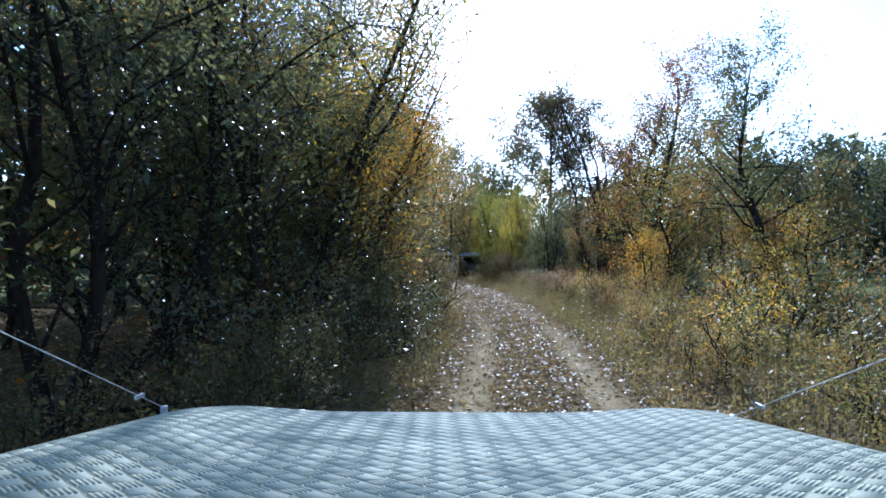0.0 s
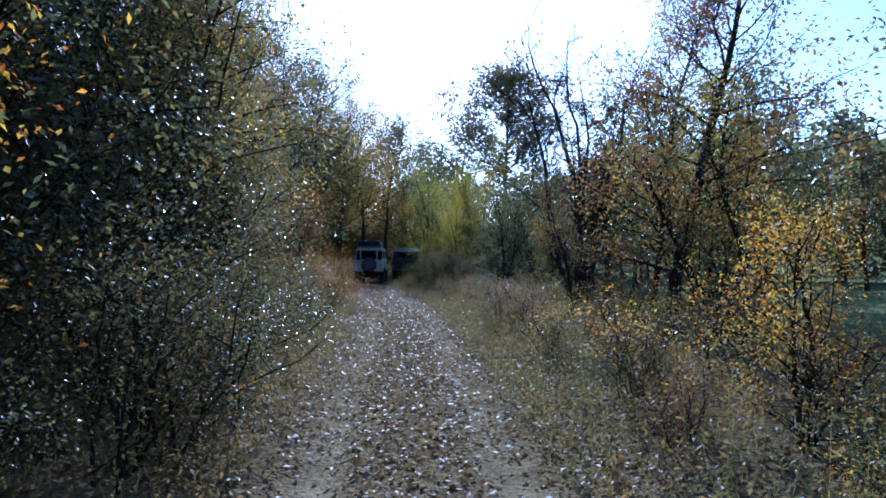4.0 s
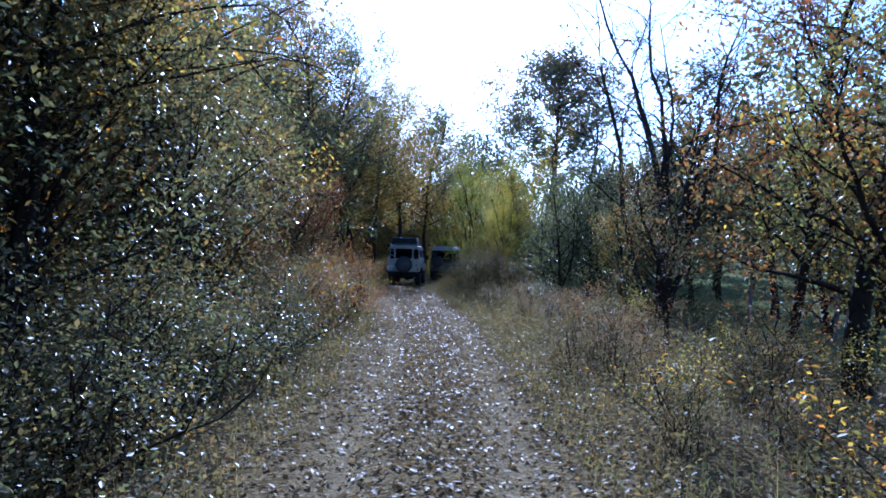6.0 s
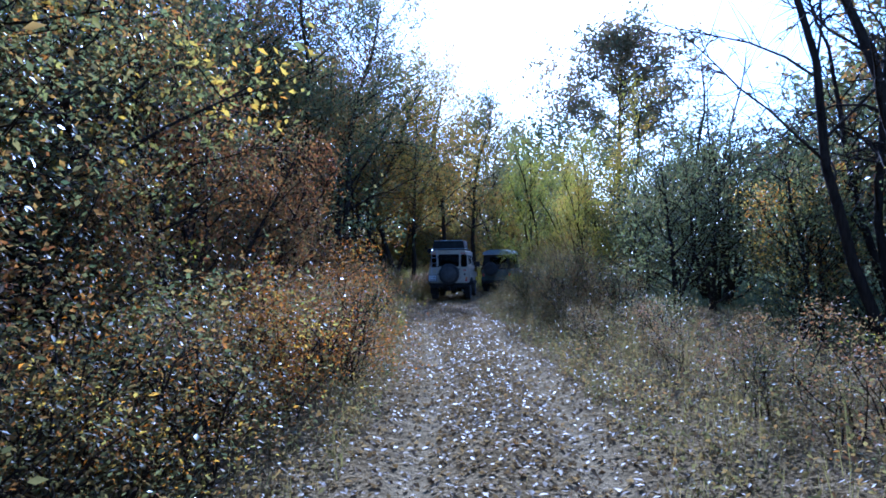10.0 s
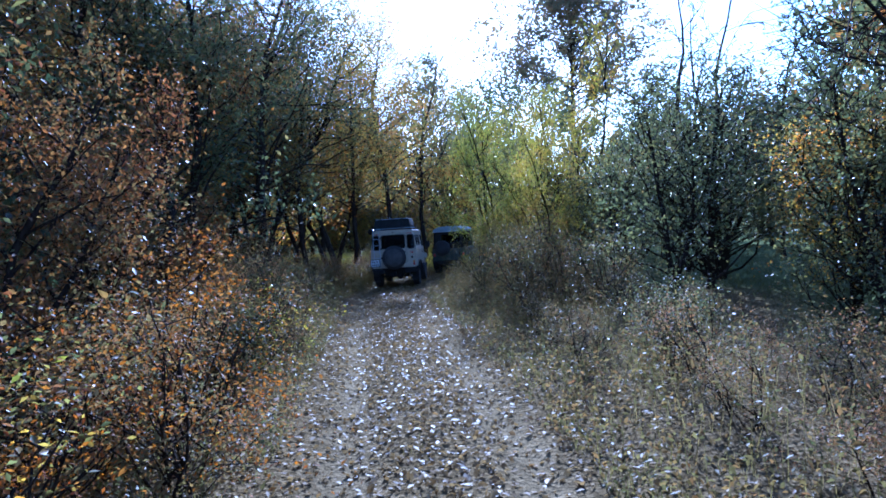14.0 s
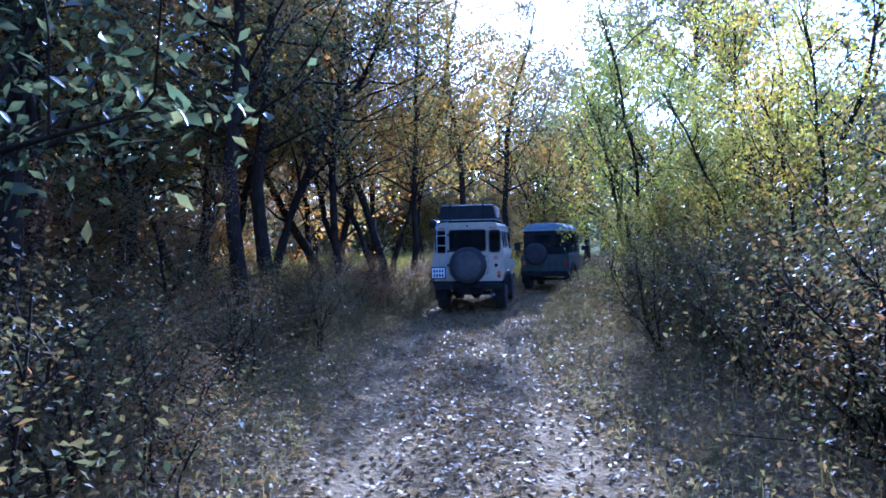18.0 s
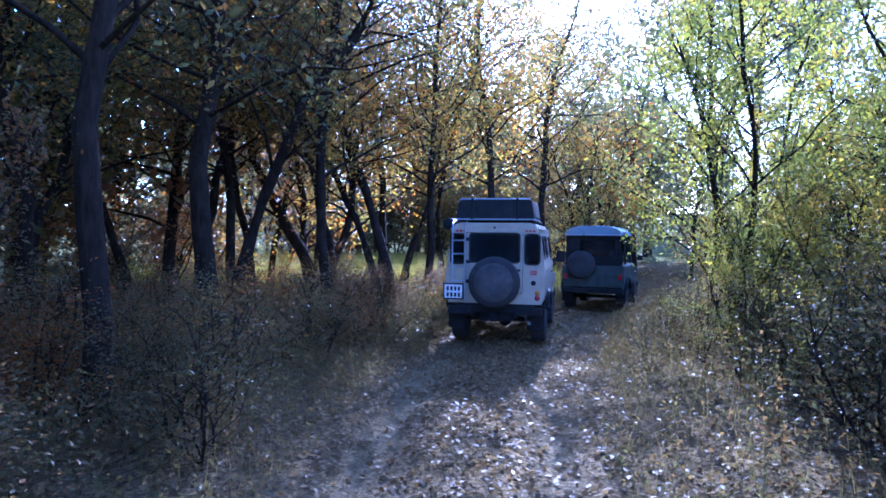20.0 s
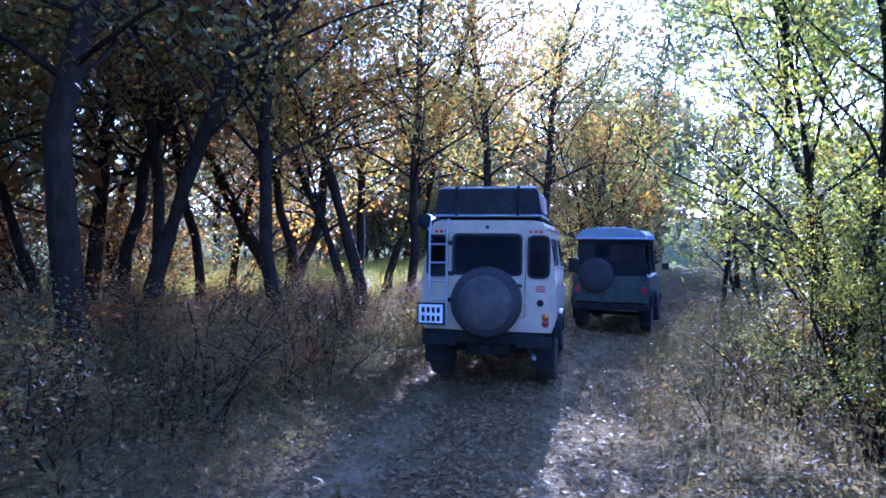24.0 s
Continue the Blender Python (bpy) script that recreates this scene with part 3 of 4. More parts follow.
under += [(10.5 + R.uniform(-1, 1.5), 57 + 1.6 * k, R.uniform(0.8, 1.1)) for k in range(5)]
scatter(UNDER, under, "understory_bush", "tall sunlit bush of brown and yellow leaves in the wood", "bush", "bushes of the wood", sink=0.05, wide=1.15)
scatter(RUST_TREE, [(-2.7 - (k % 3) * 0.8 + R.uniform(-0.3, 0.3), 34.2 + 1.1 * k, R.uniform(0.4, 0.62)) for k in range(7)], "rust_tree",
        "low young tree with orange and rust-brown leaves", group="rust-coloured trees")
under = [(-13.5 + 0.95 * k + R.uniform(-0.4, 0.4), 72.5 + R.uniform(-0.8, 2.5), R.uniform(1.1, 1.4)) for k in range(17)]
under += [(-7.5 + R.uniform(-2.5, 2.0), 35.5 + 1.1 * k, R.uniform(0.55, 0.85)) for k in range(8)]
scatter(UNDER, under, "understory_bush", "tall bush of golden and brown leaves behind the glade", "bush", "bushes of the wood", sink=0.05, wide=1.15)
# dense shrubs that crowd the track
near, right_low, right_tall, floor_low = [], [], [], []
for y in np.arange(3.0, 36.0, 0.6):
    near.append((float(track_x(y)) - 1.85 - R.uniform(0, 0.9), y + R.uniform(-0.2, 0.2), R.uniform(0.45, 0.65) if y < 9 else R.uniform(0.6, 0.95)))
for y in np.arange(2.0, 37.0, 0.62):
    right_low.append((float(track_x(y)) + 1.85 + R.uniform(0, 1.8), y + R.uniform(-0.3, 0.3), R.uniform(0.28, 0.5)))
for y in np.arange(35.0, 50.0, 0.6):
    right_tall.append((float(track_x(y)) + 2.2 + R.uniform(0, 1.7), y, R.uniform(0.55, 1.0) if y < 44 else R.uniform(0.35, 0.7)))
for y in np.arange(35.5, 57.0, 0.28):
    floor_low.append((float(track_x(y)) - 1.9 - R.uniform(0, 5.5), y, R.uniform(0.46, 0.74)))
scatter([SHRUB[k] for k in (5, 4, 2, 5)], near[:36], "shrub", "dense shrub with dark olive leaves crowding the track", "bush", "shrubs beside the track", sink=0.03, wide=1.15)
scatter([SHRUB[k] for k in (0, 1, 1, 2)], near[36:48], "shrub", "dense shrub with olive and orange leaves crowding the track", "bush", "shrubs beside the track", sink=0.03, wide=1.15)
scatter([SHRUB[k] for k in (0, 2, 4)], near[48:], "shrub", "dense shrub with olive-brown leaves crowding the track", "bush", "shrubs beside the track", sink=0.03, wide=1.15)
scatter([SHRUB[k] for k in (0, 3, 3, 2)], right_low[:20], "shrub", "low shrub with golden and olive leaves on the verge", "bush", "shrubs beside the track", sink=0.03, wide=1.35)
scatter([SHRUB[k] for k in (0, 2, 4)], right_low[20:], "shrub", "low shrub with olive and yellowing leaves on the verge", "bush", "shrubs beside the track", sink=0.03, wide=1.35)
scatter([SHRUB[k] for k in (2, 4, 4)], right_tall, "shrub", "leafy shrub with olive and brown leaves beside the track", "bush", "shrubs beside the track", sink=0.03, wide=1.1)
scatter([SHRUB[k] for k in (2, 4)], [(4.1 + R.uniform(0, 2.6), 44.5 + 0.42 * k, R.uniform(0.6, 1.0)) for k in range(14)], "shrub", "dark leafy shrub under the birches", "bush",
        "shrubs beside the track", sink=0.03, wide=1.2)
scatter([SHRUB[k] for k in (0, 1, 2)], floor_low, "shrub", "low brown bramble shrub on the shaded woodland floor", "bush", "shrubs of the wood floor", sink=0.03, wide=1.5)
# bushes on both verges
bushes, dry, gold = [], [], []
for y in np.arange(1.0, 60.0, 1.05):
    tx = float(track_x(y))
    left = (2.25, 1.2, 0.5, 0.9) if y < 34 else (2.0, 5.0, 0.45, 0.75)
    right = (2.3, 2.4, 0.45, 0.9) if y < 22 else (2.3, 2.6, 0.3, 0.7) if y < 35 else (2.7, 2.2, 0.5, 1.0) if y < 43 else (3.2, 1.8, 0.4, 0.8)
    if y < 5:
        left = (2.6, 1.2, 0.3, 0.5)
    for side, (near, wide, lo, hi) in ((-1, left), (1, right), (-1, left) if y > 34 else (1, (4.6, 2.5, 0.3, 0.6) if 15 < y < 30 else (4.6, 2.5, 0.55, 1.0))):
        (dry if side < 0 else gold if side > 0 and y < 24 else bushes).append((tx + side * (near + R.uniform(0, wide)), y + R.uniform(-0.3, 0.3), R.uniform(lo, hi)))
for y in np.arange(42.0, 60.0, 1.2):
    dry.append((float(track_x(y)) - 1.9 - R.uniform(0, 6.0), y, R.uniform(0.45, 0.75)))
shady = [p for p in dry if p[1] < 23]
dry = [p for p in dry if p[1] >= 23]
scatter([BUSH[k] for k in (1, 4, 1, 0)], shady, "bush", "low tangled bush with olive and brown leaves on the verge", "bush", "bushes on the verges", sink=0.02, wide=1.25)
scatter([BUSH[k] for k in (0, 2, 2, 4, 6)], dry, "bush", "low tangled bush with withered brown and rust leaves on the verge", "bush", "bushes on the verges", sink=0.02, wide=1.25)
scatter([BUSH[k] for k in (2, 4, 6, 6)], gold, "bush", "tangled bush with golden and rust-brown leaves on the verge", "bush", "bushes on the verges", sink=0.02, wide=1.25)
scatter([BUSH[k] for k in (1, 4, 5, 6)], [(4.7 + R.uniform(0, 2.2), R.uniform(43.0, 49.5), R.uniform(0.65, 1.0)) for k in range(15)], "bush",
        "leafy bush with yellow-green leaves below the birches", "bush", "bushes on the verges", sink=0.02, wide=1.2)
scatter([BUSH[k] for k in (1, 4, 5, 1, 0, 4, 1)], bushes, "bush", "low tangled bush with olive and yellowing leaves on the verge", "bush", "bushes on the verges", sink=0.02, wide=1.25)


def litter():
    n = 74000
    y = R.uniform(0, 62, n)
    d = np.where(R.random(n) < 0.55, R.normal(0, 0.95, n), R.uniform(-6, 6, n))
    keep = ~((np.abs(np.abs(d) - 0.74) < 0.2) & (R.random(n) < np.where(y < 15, 0.7, 0.25)))
    y, d = y[keep], d[keep]
    x = track_x(y) + d
    c = np.stack([x, y, height(x, y) + 0.01 + R.uniform(0, 0.02, len(x))], 1)
    me = leaf_mesh("fallen_leaves", c, 0.06, R, up=1.3, narrow=0.6)
    me.materials.append(LITTER)
    tagged(new("fallen_leaves", me), "dry brown fallen leaves scattered over the track", "leaves", kind="stuff")


def blades(name, label, n, x, y, h, thick, mat):
    c = np.stack([x, y, height(x, y) - 0.01], 1)
    a = R.uniform(0, 6.28, n)
    side = np.stack([np.cos(a), np.sin(a), 0 * a], 1)
    bend = np.stack([-np.sin(a), np.cos(a), 0 * a], 1) * (h * R.uniform(0.1, 1.1, n))[:, None]
    upv = np.stack([0 * a, 0 * a, h], 1)
    w = side * thick
    v = np.stack([c - w, c + w, c + upv * 0.6 + bend * 0.4 + w * 0.7, c + upv + bend, c + upv * 0.6 + bend * 0.4 - w * 0.7], 1).reshape(-1, 3)
    i = np.arange(n)[:, None] * 5
    f = np.stack([i + [0, 1, 2], i + [0, 2, 4], i + [4, 2, 3]], 1).reshape(-1, 3)
    me = mesh_from(name, v, f)
    me.materials.append(mat)
    tagged(new(name, me), label, "grass", kind="stuff")


def verge_side(n):
    """Offsets from the track's middle, on both verges."""
    s = R.choice([-1, 1], n, p=[0.4, 0.6])
    return s * (np.where(s > 0, 1.12, 1.3) + np.where(s > 0, np.abs(R.normal(0, 2.0, n)), np.abs(R.normal(0, 1.2, n))))


def grass():
    n = 36000
    y, d = R.uniform(0, 66, n), verge_side(n)
    mid = R.random(n) < 0.16
    d = np.where(mid, R.normal(0, 0.2, n), d)
    blades("verge_grass", "dry straw-coloured grass along the verges", n, track_x(y) + d, y, R.uniform(0.05, 0.26, n) * R.uniform(0.4, 1.1, n) * np.where(mid, 0.35, 1), 0.0022, GRASS)
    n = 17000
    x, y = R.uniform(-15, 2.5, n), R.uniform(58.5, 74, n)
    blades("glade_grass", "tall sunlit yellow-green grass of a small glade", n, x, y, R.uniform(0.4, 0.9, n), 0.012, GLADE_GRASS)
    n = 9000
    x, y = 8.5 + np.abs(R.normal(0, 4.5, n)), R.uniform(13, 56, n)
    blades("meadow_grass", "short green meadow grass", n, x, y, R.uniform(0.08, 0.22, n), 0.008, LEAF_GREEN)


def weeds():
    """Upright dry herbs with small leaves on both verges."""
    n, per = 17000, 9
    y, d = R.uniform(0, 62, n), verge_side(n)
    wild = R.random(n) < 0.25
    y = np.where(wild, R.uniform(36, 60, n), y)
    d = np.where(wild, -R.uniform(1.7, 8.0, n), d)
    d = np.where((y > 43) & (d > 0), d + 0.5, d)
    x = track_x(y) + d
    h = R.uniform(0.25, 0.8, n) * np.clip((np.abs(d) - 1.0) * 0.7, 0.35, 1)
    base = np.stack([x, y, height(x, y)], 1)
    tip = base + np.stack([R.normal(0, 0.14, n) * h, R.normal(0, 0.14, n) * h, h], 1)
    w = np.stack([R.normal(0, 1, n), R.normal(0, 1, n), 0 * x], 1)
    w = w / np.linalg.norm(w, axis=1)[:, None] * 0.004
    v = np.stack([base - w, base + w, tip], 1).reshape(-1, 3)
    me = mesh_from("weed_stalks", v, np.arange(3 * n).reshape(-1, 3))
    me.materials.append(GRASS)
    tagged(new("weed_stalks", me), "thin dry stalks of weeds on the verges", "weeds", kind="stuff")
    u = R.uniform(0.25, 1.02, (n, per, 1))
    c = (base[:, None] + (tip - base)[:, None] * u + R.normal(0, 0.06, (n, per, 3))).reshape(-1, 3)
    me = leaf_mesh("weed_leaves", c, 0.048, R)
    me.materials.append(LEAF_WEED)
    tagged(new("weed_leaves", me), "small olive and withered leaves of the verge weeds", "weeds", kind="stuff")


litter()
grass()
weeds()


# ---------------------------------------------------------------- cars
def plain(name, colour, rough=0.5, metal=0.0, coat=0.0, spec=0.5, dusty=0.28):
    m, nt, p, _ = blank(name)
    co = node(nt, "TexCoord")
    n = node(nt, "TexNoise", Vector=co.outputs["Object"], Scale=5.0, Detail=5.0, Roughness=0.6)
    n2 = node(nt, "TexNoise", Vector=co.outputs["Object"], Scale=60.0, Detail=3.0)
    dust = ramp(nt, n.outputs["Fac"], ((0.42, (0, 0, 0)), (0.75, (1, 1, 1))))
    f = math_node(nt, "MULTIPLY", dust, dusty)
    nt.links.new(mixed(nt, f, colour, (0.24, 0.2, 0.155)), p.inputs["Base Color"])
    r = math_node(nt, "ADD", math_node(nt, "MULTIPLY", n2.outputs["Fac"], 0.12), rough - 0.05)
    nt.links.new(math_node(nt, "ADD", r, math_node(nt, "MULTIPLY", f, 0.8)), p.inputs["Roughness"])
    p.inputs["Metallic"].default_value, p.inputs["Coat Weight"].default_value = metal, coat
    p.inputs["Specular IOR Level"].default_value = spec
    return m


WHITE = plain("white_paint", (0.4, 0.335, 0.225), 0.45, coat=0.1, dusty=0.5)
DARK_GREEN = plain("dark_green_paint", (0.013, 0.028, 0.02), 0.55, coat=0.1)
BLACK = plain("black_plastic", (0.009, 0.009, 0.009), 0.75, spec=0.2, dusty=0.08)
RUBBER = rough_material("tyre_rubber", (0.012, 0.012, 0.012), (0.05, 0.045, 0.04), 30, 0.85, 0.4)
STEEL = plain("galvanised_steel", (0.4, 0.41, 0.42), 0.4, 0.9)
ALLOY = plain("bare_aluminium", (0.27, 0.3, 0.31), 0.62, 0.5)
# plate darker than its bars: their contrast in reflected light is put into colour
CHEQUER = rough_material("chequer_aluminium", (0.2, 0.204, 0.126), (0.27, 0.274, 0.174), 7, 0.62, 0.05, metal=0.35, spec=0.25)
TREAD = rough_material("pale_tread_bars", (0.22, 0.222, 0.145), (0.33, 0.332, 0.22), 30, 0.7, 0.1, spec=0.15)
PLATE = plain("white_plate", (0.75, 0.75, 0.72), 0.4)
RED = plain("red_lens", (0.3, 0.012, 0.012), 0.25)
AMBER = plain("amber_lens", (0.45, 0.16, 0.02), 0.25)
CANVAS = rough_material("grey_canvas", (0.014, 0.014, 0.013), (0.034, 0.034, 0.032), 40, 0.95, 0.3, spec=0.1)
PALE_CANVAS = rough_material("pale_canvas", (0.16, 0.2, 0.21), (0.28, 0.32, 0.33), 40, 0.85, 0.3)
COVER = rough_material("dusty_cover", (0.022, 0.021, 0.02), (0.1, 0.088, 0.074), 5, 0.85, 0.2)


def glass_material():
    m, nt, p, _ = blank("tinted_glass")
    p.inputs["Base Color"].default_value = (0.07, 0.085, 0.09, 1)
    p.inputs["Roughness"].default_value, p.inputs["Transmission Weight"].default_value = 0.06, 0.9
    p.inputs["IOR"].default_value = 1.3
    return m


GLASS = glass_material()


def part(name, bm, material, parent, label="", smooth=False):
    me = bpy.data.meshes.new(name)
    bmesh.ops.recalc_face_normals(bm, faces=bm.faces)
    bm.to_mesh(me)
    bm.free()
    me.materials.append(material)
    if smooth:
        me.shade_auto_smooth(radians(40)) if hasattr(me, "shade_auto_smooth") else me.shade_smooth()
    o = new(name, me)
    o.parent = parent
    return tagged(o, label)


def box(x0, x1, y0, y1, z0, z1, bevel=0.012, bm=None, turn=None):
    bm = bm or bmesh.new()
    m = Matrix.Translation(((x0 + x1) / 2, (y0 + y1) / 2, (z0 + z1) / 2))
    if turn:
        m = m @ turn
    m = m @ Matrix.Diagonal((x1 - x0, y1 - y0, z1 - z0, 1))
    vs = bmesh.ops.create_cube(bm, size=1, matrix=m)["verts"]
    if bevel:
        es = list({e for v in vs for e in v.link_edges})
        bmesh.ops.bevel(bm, geom=es, offset=bevel, segments=2, affect="EDGES", profile=0.6)
    return bm


def prism(profile, a0, a1, axis="y", bevel=0.0, bm=None):
    """A closed outline drawn out along an axis; the outline is (x, z) along y, (y, z) along x, (x, y) along z."""
    bm = bm or bmesh.new()
    put = {"y": lambda u, v, a: (u, a, v), "x": lambda u, v, a: (a, u, v), "z": lambda u, v, a: (u, v, a)}[axis]
    lo = [bm.verts.new(put(u, v, a0)) for u, v in profile]
    hi = [bm.verts.new(put(u, v, a1)) for u, v in profile]
    n = len(profile)
    bm.faces.new(lo)
    bm.faces.new(hi[::-1])
    for k in range(n):
        bm.faces.new((lo[k], lo[(k + 1) % n], hi[(k + 1) % n], hi[k]))
    if bevel:
        bmesh.ops.bevel(bm, geom=list(bm.edges), offset=bevel, segments=2, affect="EDGES", profile=0.6)
    return bm


def rounded(w, h, r, cx=0.0, cz=0.0, k=4):
    out = []
    for sx, sz, a0 in ((1, 1, 0), (-1, 1, 90), (-1, -1, 180), (1, -1, 270)):
        for i in range(k + 1):
            a = radians(a0 + 90 * i / k)
            out.append((cx + sx * (w / 2 - r) + r * math.cos(a), cz + sz * (h / 2 - r) + r * math.sin(a)))
    return out


def lathe(profile, centre, axis, n=28, bm=None):
    """Turns a profile of (radius, along) about an axis through centre."""
    bm = bm or bmesh.new()
    rings = []
    for r, a in profile:
        ring = []
        for k in range(n):
            c, s = r * math.cos(2 * math.pi * k / n), r * math.sin(2 * math.pi * k / n)
            p = {"x": (a, c, s), "y": (c, a, s), "z": (c, s, a)}[axis]
            ring.append(bm.verts.new(Vector(centre) + Vector(p)))
        rings.append(ring)
    for u, v in zip(rings, rings[1:]):
        for k in range(n):
            bm.faces.new((u[k], u[(k + 1) % n], v[(k + 1) % n], v[k]))
    for ring in (rings[0], rings[-1]):
        bm.faces.new(ring)
    return bm


def rod(points, r, bm=None, n=8):
    bm = bm or bmesh.new()
    for p, q in zip(points, points[1:]):
        p, q = Vector(p), Vector(q)
        d = q - p
        m = Matrix.Translation((p + q) / 2) @ d.to_track_quat("Z", "Y").to_matrix().to_4x4()
        bmesh.ops.create_cone(bm, cap_ends=True, segments=n, radius1=r, radius2=r, depth=d.length, matrix=m)
    return bm


def wheel(parent, x, y, r=0.4, w=0.26, rim=WHITE):
    """A road wheel: x is the middle of the tread."""
    s = 1 if x > 0 else -1
    hub = new("wheel")
    hub.parent = parent
    hub.location = (x, y, r)
    prof = ((0.2, -w * 0.42), (r - 0.05, -w * 0.5), (r - 0.015, -w * 0.42), (r - 0.012, w * 0.42), (r - 0.05, w * 0.5), (0.2, w * 0.42))
    bm = lathe(prof, (0, 0, 0), "x", 48)
    bm.verts.ensure_lookup_table()
    for ring in (1, 2, 3, 4):
        for k in range(48):
            if (k + ring // 3) % 3 == 0:
                v = bm.verts[ring * 48 + k]
                v.co = (v.co.x, v.co.y * 0.955, v.co.z * 0.955)
    part("tyre", bm, RUBBER, hub, "chunky black off-road tyre")
    bm = lathe(((0.2, -0.06), (0.195, s * 0.06), (0.15, s * 0.02), (0.06, s * 0.06), (0.05, s * 0.09), (0.01, s * 0.09)), (0, 0, 0), "x", 24)
    part("rim", bm, rim, hub, "steel wheel rim", smooth=True)
    return hub


def window(name, outline, a0, a1, axis, parent, frame_mat=BLACK, grow=0.03):
    """A pane in its rubber frame; the outline lies across the axis."""
    cu, cv = sum(p[0] for p in outline) / len(outline), sum(p[1] for p in outline) / len(outline)
    wu = max(p[0] for p in outline) - min(p[0] for p in outline)
    wv = max(p[1] for p in outline) - min(p[1] for p in outline)
    outer = [(cu + (u - cu) * (1 + 2 * grow / wu), cv + (v - cv) * (1 + 2 * grow / wv)) for u, v in outline]
    bm = bmesh.new()
    put = {"y": lambda u, v, a: (u, a, v), "x": lambda u, v, a: (a, u, v)}[axis]
    rings = [[bm.verts.new(put(u, v, a)) for u, v in o] for o, a in ((outer, a0), (outer, a1), (outline, a1), (outline, a0))]
    n = len(outline)
    for q in range(4):
        u, v = rings[q], rings[(q + 1) % 4]
        for k in range(n):
            bm.faces.new((u[k], u[(k + 1) % n], v[(k + 1) % n], v[k]))
    fr = part(name, bm, frame_mat, parent)
    mid = (a0 + a1) / 2
    part("pane", prism(outline, mid - 0.003, mid + 0.003, axis), GLASS, fr)
    return fr


def holed(outer, holes, a0, a1, axis):
    """A flat panel with window openings cut through it, filled as triangles between outline and holes."""
    bm = bmesh.new()
    put = {"y": lambda u, v, a: (u, a, v), "x": lambda u, v, a: (a, u, v)}[axis]
    edges = []
    for loop in (outer, *holes):
        vs = [bm.verts.new(put(u, v, a0)) for u, v in loop]
        edges += [bm.edges.new((vs[k], vs[(k + 1) % len(vs)])) for k in range(len(vs))]
    bmesh.ops.triangle_fill(bm, use_beauty=True, use_dissolve=False, edges=edges)
    ex = bmesh.ops.extrude_face_region(bm, geom=list(bm.faces))
    d = Vector(put(0, 0, a1 - a0))
    bmesh.ops.translate(bm, vec=d, verts=[v for v in ex["geom"] if isinstance(v, bmesh.types.BMVert)])
    return bm


def side_profile(z):
    """Half width of the body at a height."""
    return float(np.interp(z, (0.72, 0.9, 1.02, 1.36, 2.08), (0.82, 0.885, 0.895, 0.88, 0.775)))


